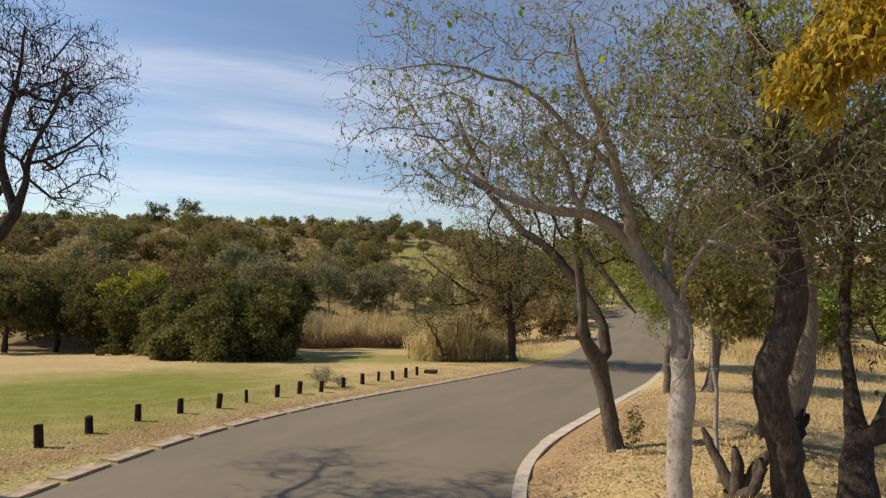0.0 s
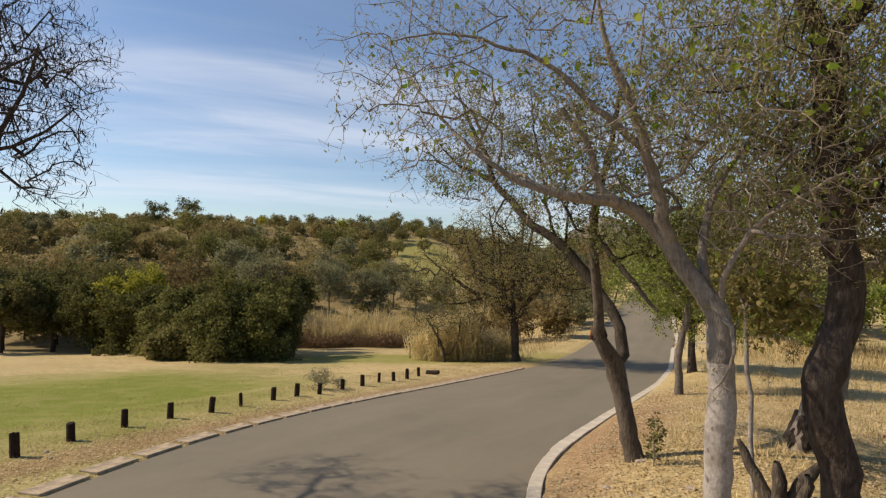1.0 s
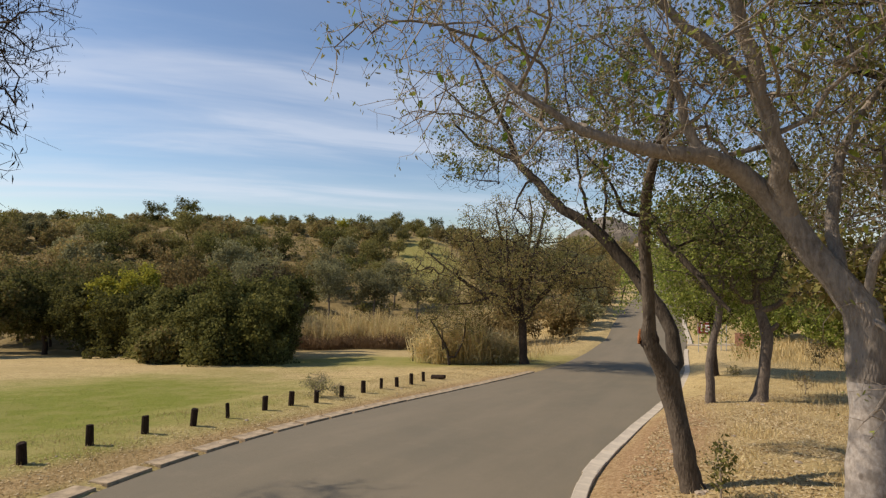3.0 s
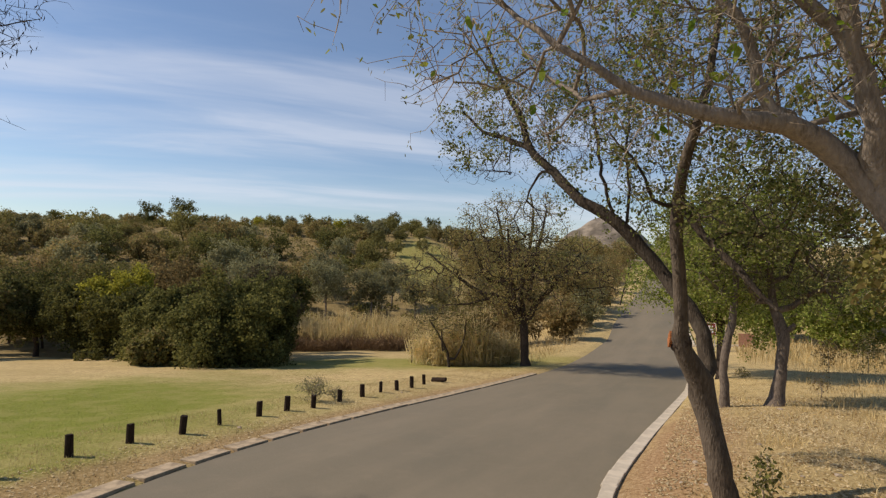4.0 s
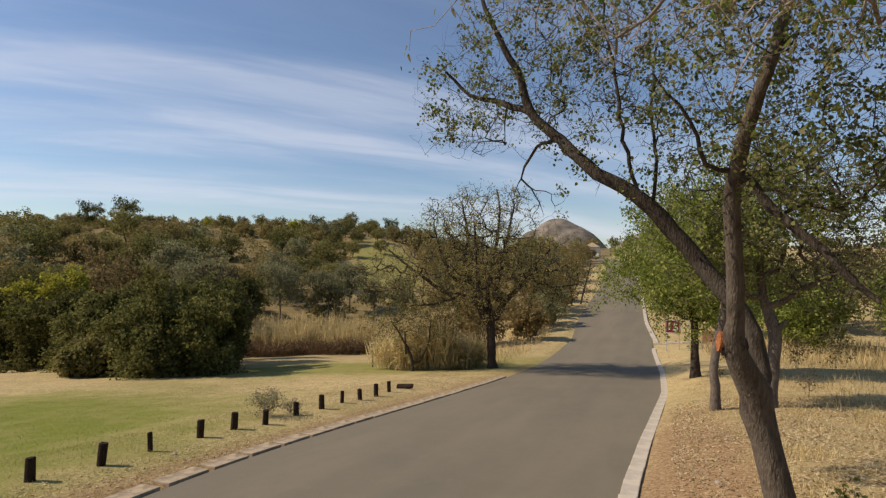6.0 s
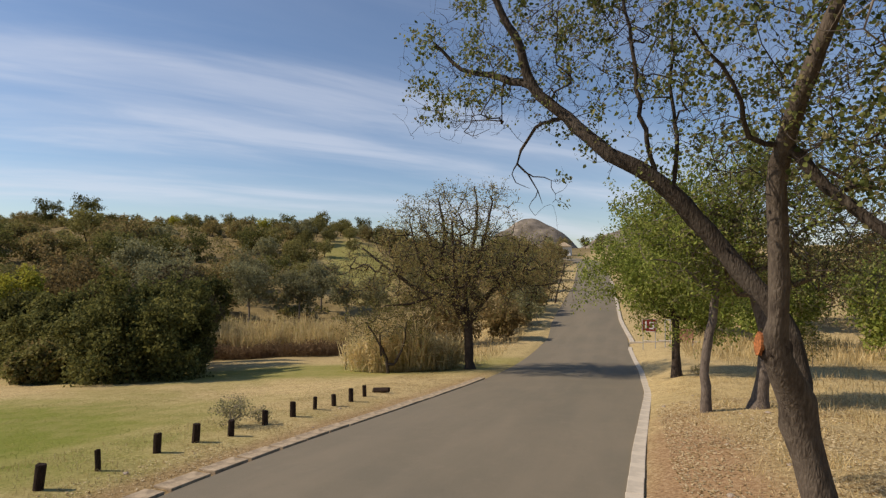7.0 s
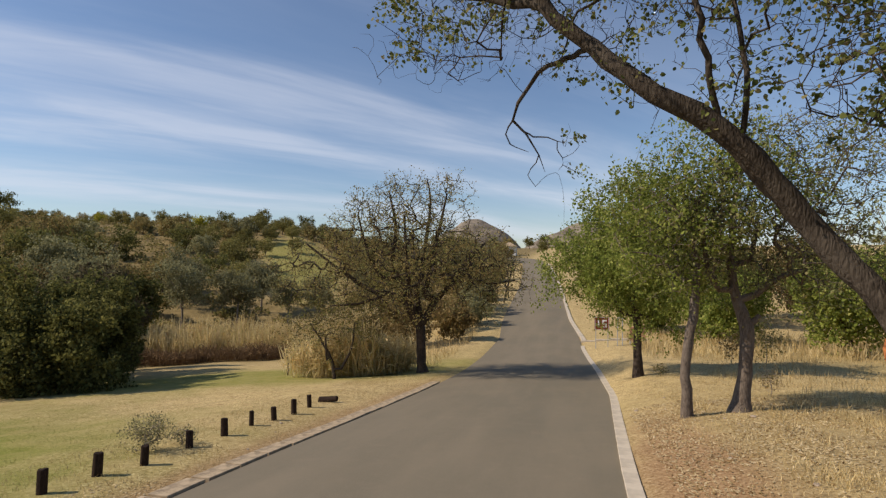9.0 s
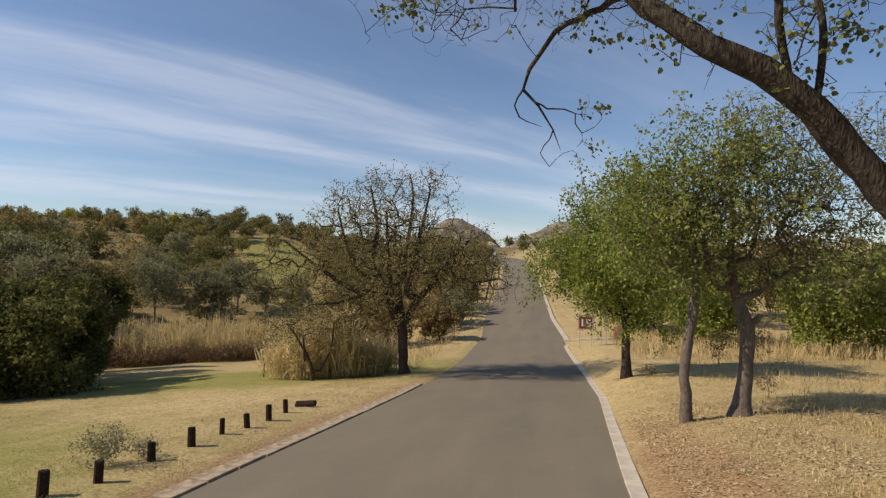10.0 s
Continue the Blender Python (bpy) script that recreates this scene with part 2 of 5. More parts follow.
# dark brown that puts shade into the colour of the reed bed's foot
M_REED_SHADE = leaf("shaded_reed", [(0.11, 0.07, 0.04), (0.17, 0.11, 0.06), (0.24, 0.16, 0.085)], 0.2, 0.8)
M_LAWN = leaf("lawn_blade", [(0.17, 0.2, 0.04), (0.28, 0.27, 0.08), (0.42, 0.35, 0.14)], 0.3, 0.7)
M_LITTER = leaf("fallen_leaf", [(0.24, 0.145, 0.062), (0.54, 0.4, 0.19), (0.84, 0.7, 0.45), (0.68, 0.53, 0.29)], 0.3, 0.8)


def ground_material():
    n = Nodes("dry_grass_ground", 0.95, 0.1)
    fine = n.noise(14, 6, 0.7)
    mid = n.noise(1.3, 5, 0.6)
    broad = n.noise(0.16, 4, 0.55)
    wob = n.noise(0.35, 5, 0.6)
    straw = n.ramp(fine, [(0.32, (0.15, 0.098, 0.038)), (0.48, (0.44, 0.325, 0.145)), (0.66, (0.74, 0.595, 0.33))])
    straw = n.mix(n.step(mid, 0.4, 0.65, 0, 0.45), straw, (0.58, 0.44, 0.21))
    straw = n.mix(n.step(n.noise(3.5, 5, 0.65), 0.52, 0.68, 0, 0.55), straw, (0.24, 0.16, 0.07))
    straw = n.mix(n.step(broad, 0.45, 0.7, 0, 0.5), straw, (0.33, 0.255, 0.1))
    lawn = n.ramp(fine, [(0.25, (0.125, 0.15, 0.02)), (0.55, (0.2, 0.215, 0.035)), (0.8, (0.31, 0.3, 0.075))])
    lawn = n.mix(n.step(mid, 0.42, 0.62, 0, 0.35), lawn, (0.33, 0.28, 0.1))
    col = n.mix(n.patch(-19.5, 10.5, 7.5, 10.5, 30, wob, 0.55), straw, lawn)
    # lawn strip, spread wider to darken ground where the bushes' shade falls
    col = n.mix(n.math("MULTIPLY", n.patch(-23, 33.5, 13, 6.5, 20, wob, 0.5), 0.75), col, lawn)
    col = n.mix(n.math("MULTIPLY", n.patch(-58, 106, 26, 7.5, 122, wob), 0.7), col, lawn)
    # bare reddish soil beside the kerb
    soil_and_shade = n.ramp(fine, [(0.3, (0.16, 0.088, 0.042)), (0.5, (0.33, 0.205, 0.105)), (0.72, (0.5, 0.35, 0.2))])
    col = n.mix(n.math("MULTIPLY", n.patch(-1.4, 16.5, 2.4, 8.0, 0, wob, 0.6), 0.25), col, n.mix(mid, (0.17, 0.115, 0.06), (0.34, 0.24, 0.12)))
    col = n.mix(n.math("MULTIPLY", n.patch(-2.75, 14.5, 0.95, 6.0, 0, wob, 0.5), 0.95), col, soil_and_shade)
    # left road edge: bare dirt, strengthened to paint the trees' shadow there
    col = n.mix(n.math("MULTIPLY", n.patch(-10.8, 14, 0.6, 16.0, 0, wob, 0.6), 0.7), col, soil_and_shade)
    # bush-covered far slopes are duller
    scrub = n.ramp(n.noise(0.5, 5, 0.6), [(0.3, (0.14, 0.105, 0.045)), (0.55, (0.24, 0.18, 0.08)), (0.8, (0.38, 0.29, 0.14))])
    sepn = n.add("ShaderNodeSeparateXYZ")
    n.link(n.co, sepn.inputs[0])
    s = n.math("ADD", n.math("MULTIPLY", sepn.outputs["X"], -0.563), n.math("MULTIPLY", sepn.outputs["Y"], 0.826))
    far = n.step(n.math("ADD", s, n.math("MULTIPLY", wob, 8)), 58, 76)
    open_ = n.patch(-58, 106, 28, 8.0, 122, wob)
    side = n.step(sepn.outputs["X"], -24, -16, 1, 0)
    col = n.mix(n.math("MULTIPLY", n.math("MULTIPLY", far, side), n.math("SUBTRACT", 1.0, open_)), col, scrub)
    n.bump(n.math("ADD", fine, n.math("MULTIPLY", mid, 1.5)), 0.7, 0.05)
    return n.colour(col)


def asphalt_material():
    n = Nodes("worn_asphalt", 0.9, 0.2)
    fine = n.noise(70, 3, 0.7)
    mid = n.noise(0.9, 5, 0.6, (1, 0.35, 1))
    col = n.ramp(fine, [(0.3, (0.152, 0.128, 0.087)), (0.52, (0.186, 0.158, 0.110)), (0.74, (0.225, 0.193, 0.138))])
    col = n.mix(n.step(mid, 0.35, 0.7, 0, 0.45), col, (0.225, 0.184, 0.127))
    col = n.mix(n.step(n.noise(0.25, 4), 0.45, 0.66, 0, 0.4), col, (0.152, 0.136, 0.099))
    wear = n.noise(1.1, 4, 0.6, (0.9, 0.07, 1))
    col = n.mix(n.step(wear, 0.4, 0.7, 0, 0.4), col, (0.241, 0.199, 0.138))
    col = n.mix(n.step(n.noise(6, 5, 0.7), 0.58, 0.75, 0, 0.22), col, (0.124, 0.106, 0.076))
    col = n.mix(n.step(n.noise(2.4, 5, 0.7), 0.5, 0.72, 0, 0.25), col, (0.253, 0.204, 0.143))
    n.bump(fine, 0.25, 0.01)
    return n.colour(col)


M_GROUND = ground_material()
M_ROAD = asphalt_material()
M_KERB = plain("weathered_kerb_concrete", (0.53, 0.455, 0.35), 0.9, 3, 0.16)
M_SLAB = plain("dusty_edging_concrete", (0.37, 0.285, 0.185), 0.92, 7, 0.35)
M_POST = bark("dark_treated_wood", (0.012, 0.008, 0.006), (0.035, 0.022, 0.016), (0.075, 0.05, 0.035), 1.4)
M_SIGN = plain("maroon_sign_paint", (0.2, 0.028, 0.022), 0.5, 8, 0.12)
M_WHITE = plain("white_sign_paint", (0.75, 0.74, 0.72), 0.5, 20, 0.06)
M_GALV = plain("galvanised_steel", (0.4, 0.4, 0.39), 0.45, 30, 0.15)
M_ORANGE = plain("faded_terracotta_board", (0.36, 0.19, 0.12), 0.8, 10, 0.2)
M_STONE = plain("pale_verge_stone", (0.36, 0.29, 0.22), 0.9, 9, 0.3)
M_HILL = plain("bare_hill_scrub", (0.2, 0.165, 0.125), 0.95, 0.06, 0.45)
M_WALLW = plain("whitewashed_wall", (0.72, 0.68, 0.62), 0.85, 2, 0.08)

# ---- the lie of the land ----
CY = [-60, -25, -10, 0, 5, 8, 10, 12.5, 16, 20, 27, 35, 49, 60, 100, 137, 160, 175, 190, 210, 260, 330, 450, 900]
CX = [28, 9, 2, -3.1, -5.4, -6.45, -6.88, -7.1, -7.13, -7.03, -6.9, -6.95, -7.15, -8.3, -10.4, -13.3, -15.7, -19, -27, -42, -85, -150, -250, -600]
ZY = [-60, -25, 0, 10, 20, 30, 36, 42, 48, 55, 62, 80, 100, 120, 137, 160, 200, 260, 330, 450, 900, 3000]
ZZ = [6, 2.3, -0.5, -1.6, -2.7, -3.75, -4.3, -4.62, -4.7, -4.45, -4.05, -3.2, -2.35, -1.0, 0.2, 1.5, 3.3, 6.0, 8.3, 10, 12, 16]


def smooth_table(ys, vs):
    """A finely sampled, rounded-off version of a coarse table."""
    fy = np.arange(-60, 900, 0.5)
    fv = np.interp(fy, ys, vs)
    k = np.hanning(15)
    k /= k.sum()
    pad = np.concatenate([2 * fv[0] - fv[7:0:-1], fv, 2 * fv[-1] - fv[-2:-9:-1]])
    return fy, np.convolve(pad, k, "valid")


RY, RX = smooth_table(CY, CX)
HY, HZ = smooth_table(ZY, ZZ)


def sm(a, b, v):
    t = np.clip((v - a) / (b - a), 0, 1)
    return t * t * (3 - 2 * t)


def centre(y):
    return np.interp(y, RY, RX)


def road_z(y):
    return np.interp(y, HY, HZ)


def hill(x, y):
    s = -0.563 * x + 0.826 * y
    k = np.maximum(0, s - 66)
    rise = np.where(k < 16, 0.0115 * k * k, 0.0115 * 256 + (k - 16) * (0.235 + 0.133))
    p = 0.029 - 0.133 * s + rise
    return np.where(p > 6, 6 + 7.5 * (1 - np.exp(-(np.maximum(p, 6) - 6) / 7.5)), p)


def land(x, y):
    """Height of the natural ground; the road is cut into it."""
    x, y = np.asarray(x, float), np.asarray(y, float)
    u, r = x - centre(y), road_z(y)
    bed = r - 0.225 + 0.039 * u
    right = np.minimum(bed, r - 0.09) + 0.3 * np.clip(u - 3.6, 0, 1.5) + 0.12 * np.clip(u - 5.1, 0, 1.5) + 0.02 * np.clip(u - 6.6, 0, 60)
    w = sm(35, 60, y)
    right = right * (1 - w) + w * (r - 0.1 + 0.01 * np.maximum(0, u - 4))
    near = np.where(u > -3.5, bed, np.minimum(r + 0.075 * u, r - 0.36 + 0.02 * (u + 3.5)))
    far = np.maximum(0, y - 45)
    w = sm(6, 20 + np.minimum(0.5 * far, 70), -u)
    left = near * (1 - w) + hill(x, y) * w
    return np.where(u > 0, right, left)


def at_ground(x, y, lift=0.0):
    return Vector((x, y, float(land(x, y)) + lift))


# ---- mesh tools ----
def mesh_object(name, verts, faces, mat, smooth=True):
    me = bpy.data.meshes.new(name)
    me.from_pydata(np.asarray(verts, float).tolist(), [], faces if isinstance(faces, list) else faces.tolist())
    me.materials.append(mat)
    if smooth:
        me.polygons.foreach_set("use_smooth", [True] * len(me.polygons))
    me.update()
    return new(name, me)


def thing(name, base, label, category, group=""):
    e = new(name)
    e.location = base
    e.empty_display_size = 0.2
    return tagged(e, label, category, group)


def under(ob, parent, label=""):
    ob.parent = parent
    if label:
        ob["label"] = label
    return ob


def part(name, bm, material, parent, label=""):
    me = bpy.data.meshes.new(name)
    bm.to_mesh(me)
    bm.free()
    me.materials.append(material)
    ob = new(name, me)
    if parent:
        ob.parent = parent
    if label:
        ob["label"] = label
    return ob


def box_bm(sx, sy, sz, bevel=0.0, m=None, seg=2):
    bm = bmesh.new()
    bmesh.ops.create_cube(bm, size=1, matrix=(m or Matrix()) @ Matrix.Diagonal((sx, sy, sz, 1)))
    if bevel:
        bmesh.ops.bevel(bm, geom=bm.edges[:], offset=bevel, segments=seg, affect="EDGES", profile=0.6)
    return bm


def tube(c, r, sides, cap=True):
    """Verts and quads of a tube along the centres c with radii r."""
    c, r = np.asarray(c, float), np.asarray(r, float)
    n = len(c)
    t = np.gradient(c, axis=0)
    t /= np.linalg.norm(t, axis=1, keepdims=True) + 1e-9
    ref = np.array([0.31, 0.93, 0.2]) if abs(t[:, 2]).mean() > 0.75 else np.array([0.05, 0.1, 1.0])
    a = np.cross(t, ref)
    a /= np.linalg.norm(a, axis=1, keepdims=True) + 1e-9
    b = np.cross(t, a)
    ang = np.arange(sides) * 2 * np.pi / sides
    v = c[:, None] + r[:, None, None] * (a[:, None] * np.cos(ang)[None, :, None] + b[:, None] * np.sin(ang)[None, :, None])
    i = np.arange(n - 1)[:, None] * sides
    j = np.arange(sides)[None]
    k = (j + 1) % sides
    f = np.stack([i + j, i + k, i + sides + k, i + sides + j], -1).reshape(-1, 4)
    return v.reshape(-1, 3), f


class Pile:
    """Collects tubes and blades into one mesh."""

    def __init__(self):
        self.v, self.f, self.n = [], [], 0

    def add(self, v, f):
        self.v.append(v)
        self.f.append(f + self.n)
        self.n += len(v)

    def object(self, name, mat, offset=(0, 0, 0), smooth=True):
        if not self.v:
            return None
        return mesh_object(name, np.concatenate(self.v) - np.asarray(offset), np.concatenate(self.f), mat, smooth)


def round_leaves(rng, pos, way, size, aspect):
    """Six-cornered leaves, for trees that stand close."""
    n = len(pos)
    way = way / (np.linalg.norm(way, axis=1, keepdims=True) + 1e-9)
    side = np.cross(way, rng.normal(size=(n, 3)))
    side /= np.linalg.norm(side, axis=1, keepdims=True) + 1e-9
    nor = np.cross(way, side)
    L = np.asarray(size)[:, None]
    W = L * aspect * 0.5
    a, c = pos + way * L * 0.28, pos + way * L * 0.7 - nor * L * 0.06
    v = np.stack([pos, a + side * W + nor * L * 0.08, c + side * W * 0.8, pos + way * L - nor * L * 0.14, c - side * W * 0.8, a - side * W + nor * L * 0.08], 1).reshape(-1, 3)
    return v, np.arange(n * 6).reshape(-1, 6)


def blades(rng, pos, way, size, aspect, fold=0.25, flat=0.0):
    """Folded leaf quads that start at pos and point along way; flat lays them down."""
    n = len(pos)
    way = way / (np.linalg.norm(way, axis=1, keepdims=True) + 1e-9)
    side = np.cross(way, rng.normal(size=(n, 3)) + np.array([0, 0, flat]))
    side /= np.linalg.norm(side, axis=1, keepdims=True) + 1e-9
    nor = np.cross(way, side)
    L = np.asarray(size)[:, None]
    W = L * aspect * 0.5
    mid = pos + way * L * 0.45 + nor * L * fold * 0.3
    v = np.stack([pos, mid + side * W, pos + way * L - nor * L * fold * 0.2, mid - side * W], 1).reshape(-1, 3)
    f = np.arange(n * 4).reshape(-1, 4)
    return v, f


class Skeleton:
    def __init__(self, seed):
        self.rng = np.random.default_rng(seed)
        self.P = np.zeros((120000, 3))
        self.par = np.full(120000, -1)
        self.rmin = np.zeros(120000)
        self.limb_id = np.full(120000, -1)
        self.n, self.limbs = 0, 0

    def node(self, p, par, r=0.0, limb=-1):
        i = self.n
        self.P[i], self.par[i], self.rmin[i], self.limb_id[i] = p, par, r, limb
        self.n += 1
        return i

    def limb(self, pts, at=-1, step=0.14, wob=0.012):
        """A hand-set limb through (x, y, z, radius) points."""
        q = np.array(pts, float)
        if at >= 0:
            q = np.vstack([[*self.P[at], q[0, 3]], q])
        e = np.vstack([2 * q[0] - q[1], q, 2 * q[-1] - q[-2]])
        out, last = [], at
        for k in range(1, len(e) - 2):
            p0, p1, p2, p3 = e[k - 1:k + 3]
            m = max(1, int(np.linalg.norm(p2[:3] - p1[:3]) / step))
            for s in range(m):
                if k == 1 and s == 0 and at >= 0:
                    continue
                t = s / m
                c = 0.5 * (2 * p1 + (p2 - p0) * t + (2 * p0 - 5 * p1 + 4 * p2 - p3) * t * t + (3 * p1 - p0 - 3 * p2 + p3) * t ** 3)
                last = self.node(c[:3] + self.rng.normal(size=3) * wob, last, max(c[3], 0.004), self.limbs)
                out.append(last)
        last = self.node(q[-1, :3], last, q[-1, 3], self.limbs)
        self.limbs += 1
        return out + [last]

    def nearest(self, p):
        return int(np.argmin(((self.P[:self.n] - np.asarray(p)) ** 2).sum(1)))

    def fill(self, targets, step=0.25, start=0, wob=0.12, sag=0.0):
        """Branches that reach each target from the nearest wood."""
        root = self.P[start]
        order = np.argsort(((targets - root) ** 2).sum(1))
        for t in targets[order]:
            d2 = ((self.P[start:self.n] - t) ** 2).sum(1)
            j = int(np.argmin(d2)) + start
            d = math.sqrt(d2[j - start])
            if d < step * 0.4:
                continue
            p0 = self.P[j].copy()
            back = p0 - self.P[self.par[j]] if self.par[j] >= 0 else np.array([0, 0, 1.0])
            back = back / (np.linalg.norm(back) + 1e-9)
            ctrl = p0 + back * d * 0.38 + self.rng.normal(size=3) * d * wob
            ctrl[2] += d * 0.08
            m = max(1, int(d / step))
            last = j
            for s in range(1, m + 1):
                u = s / m
                p = (1 - u) ** 2 * p0 + 2 * u * (1 - u) * ctrl + u * u * t
                p = p + self.rng.normal(size=3) * step * 0.1
                p[2] -= sag * d * u * u
                last = self.node(p, last)

    def radii(self, r0, power):
        cnt = np.zeros(self.n)
        kids = np.bincount(self.par[:self.n][self.par[:self.n] >= 0], minlength=self.n)
        for i in range(self.n - 1, -1, -1):
            if kids[i] == 0:
                cnt[i] += 1
            if self.par[i] >= 0:
                cnt[self.par[i]] += cnt[i]
        r = np.maximum(self.rmin[:self.n], r0 * cnt ** power)
        for i in range(self.n):
            p = self.par[i]
            if p >= 0 and self.limb_id[i] < 0:
                r[i] = min(r[i], r[p] * 0.92)
        self.kids = kids
        return r

    def build(self, parent, r0, power, m_bark, m_twig, thick=0.012, knots=0.0, limb_names=(), m_wood=None):
        """Meshes under parent: each limb, the branches and the twigs."""
        r = self.radii(r0, power)
        off = np.array(parent.location)
        n = self.n
        main = np.full(n, -1)
        for i in range(n):
            p = self.par[i]
            if p < 0 or (self.limb_id[p] >= 0 and self.limb_id[p] != self.limb_id[i]):
                continue
            if main[p] < 0 or (self.limb_id[i] >= 0) > (self.limb_id[main[p]] >= 0) or (r[i] > r[main[p]] and (self.limb_id[i] >= 0) == (self.limb_id[main[p]] >= 0)):
                main[p] = i
        piles = {}
        for i in range(n):
            p = self.par[i]
            if p >= 0 and main[p] == i:
                continue
            chain = [i]
            while main[chain[-1]] >= 0:
                chain.append(main[chain[-1]])
            idx = np.array(chain)
            c, rr = self.P[idx], r[idx]
            if p >= 0:
                c = np.vstack([self.P[p], c])
                rr = np.concatenate([[min(rr[0] * 1.15, r[p])], rr])
            if len(c) < 2:
                continue
            rr = rr.copy()
            if self.kids[idx[-1]] == 0:
                rr[-1] *= 0.5
            top = rr.max()
            lim = self.limb_id[i]
            if lim >= 0:
                key = ("limb", lim)
                sides = 14 if top > 0.05 else 8
                if knots:
                    rr = rr * (1 + knots * self.rng.normal(size=len(rr)))
            else:
                key = ("branchwork", 0) if top > thick else ("twigwork", 0)
                sides = 7 if top > 0.03 else 5 if top > thick else 3
            v, f = tube(c, rr, sides)
            if lim >= 0 and top > 0.03:
                mid = np.repeat(c, sides, axis=0)
                k = np.array([noise.noise(Vector(p) * 7) * 0.13 + noise.noise(Vector(p) * 23) * 0.06 for p in v])
                v = v + (v - mid) * k[:, None]
            piles.setdefault(key, Pile()).add(v, f)
        for (kind, k), pile in piles.items():
            if kind == "limb":
                nm = limb_names[k] if k < len(limb_names) else "limb"
                under(pile.object(nm, m_bark if k == 0 or not m_wood else m_wood, off), parent)
            else:
                tagged(under(pile.object(kind, (m_wood or m_bark) if kind == "branchwork" else m_twig, off), parent), kind="stuff")
        return r

    def foliage(self, parent, r, name, mat, count, size, spread, aspect=0.5, droop=0.3, thin=0.012, start=0, keep=None, label="", tufts=0.0):
        """Leaves about the thin wood; tufts gathers them on some of the twigs."""
        ok = np.where((r < thin) & (np.arange(self.n) >= start))[0]
        if tufts:
            ok = ok[np.array([noise.noise(Vector(p) * 2.6) + 0.5 * noise.noise(Vector(p) * 7) for p in self.P[ok]]) > tufts - 0.5]
        if keep is not None:
            ok = ok[keep(self.P[ok])]
        if not len(ok):
            return
        idx = self.rng.choice(ok, count)
        pos = self.P[idx] + self.rng.normal(size=(count, 3)) * spread
        way = self.rng.normal(size=(count, 3))
        way[:, 2] -= droop * 2
        s = size * self.rng.uniform(0.55, 1.35, count)
        v, f = round_leaves(self.rng, pos, way, s, aspect) if size < 0.1 and thin < 0.05 else blades(self.rng, pos, way, s, aspect)
        tagged(under(mesh_object(name, v - np.array(parent.location), f, mat, False), parent, label), kind="stuff")


def clumped(rng, blobs, n, clumps, sigma):
    """Points gathered in tufts about the rim of a crown, with gaps between."""
    c = crown_points(rng, blobs, clumps, 0.3)
    k = rng.integers(0, clumps, n)
    return c[k] + rng.normal(size=(n, 3)) * sigma * rng.uniform(0.5, 1.4, clumps)[k][:, None]


def crown_points(rng, blobs, n, hollow=0.45):
    """Random points in a union of ellipsoids (x, y, z, rx, ry, rz), more of them near the rim."""
    vol = np.array([b[3] * b[4] * b[5] for b in blobs])
    pick = rng.choice(len(blobs), n, p=vol / vol.sum())
    d = rng.normal(size=(n, 3))
    d /= np.linalg.norm(d, axis=1, keepdims=True)
    rad = rng.uniform(0, 1, n) ** hollow
    b = np.array(blobs, float)[pick]
    return b[:, :3] + d * rad[:, None] * b[:, 3:]


PATH_P = np.array([p[1] for p in PATH])


def clear_of_walk(pts, gap):
    d = np.sqrt(((pts[:, None] - PATH_P[None]) ** 2).sum(-1)).min(1)
    return pts[d > gap]


# ---- ground sheet ----
def road_right_edge(y):
    """Half-width of the road on the kerb's side."""
    return np.interp(y, [9, 12, 15, 21, 27, 36, 46, 50, 53], [3.14, 3.2, 3.32, 3.42, 3.56, 3.45, 2.98, 3.08, 3.17])


def axis(lo, hi, fine_lo, fine_hi, fine, grow):
    v, s = [fine_hi], fine
    while v[-1] < hi:
        s *= grow
        v.append(v[-1] + s)
    w, s = [fine_lo], fine
    while w[-1] > lo:
        s *= grow
        w.append(w[-1] - s)
    return np.array(w[::-1] + list(np.arange(fine_lo + fine, fine_hi, fine)) + v)


gx = axis(-3500, 3500, -14.5, 4, 0.3, 1.07)
gy = axis(-800, 4500, 1, 30, 0.35, 1.06)
GX, GY = np.meshgrid(gx, gy)
GZ = land(GX, GY)
rough = np.array([noise.noise((x * 0.7, y * 0.7, 3.0)) * 0.06 + noise.noise((x * 0.13, y * 0.13, 9.0)) * 0.22 for x, y in zip(GX.ravel(), GY.ravel())]).reshape(GX.shape)
side_fade = sm(3.6, 8.5, np.abs(GX - centre(GY)))
GZ = GZ + rough * side_fade
KERB = np.where(GX > centre(GY), road_right_edge(GY) + 0.12, 3.5)
GZ = GZ - 0.1 * (1 - sm(-0.08, 0.17, np.abs(GX - centre(GY)) - KERB)) * (np.abs(GY) < 3000)
far_r = np.hypot(GX, GY)
GZ = np.where(far_r > 900, GZ * np.clip(1 - (far_r - 900) / 2500, 0, 1), GZ)
nx, ny = len(gx), len(gy)
ii = (np.arange(ny - 1)[:, None] * nx + np.arange(nx - 1)[None]).ravel()
ground = mesh_object("ground", np.stack([GX, GY, GZ], -1).reshape(-1, 3), np.stack([ii, ii + 1, ii + nx + 1, ii + nx], -1), M_GROUND)
tagged(ground, "dry winter grass with green lawn patches on a slope", "ground", kind="structure")


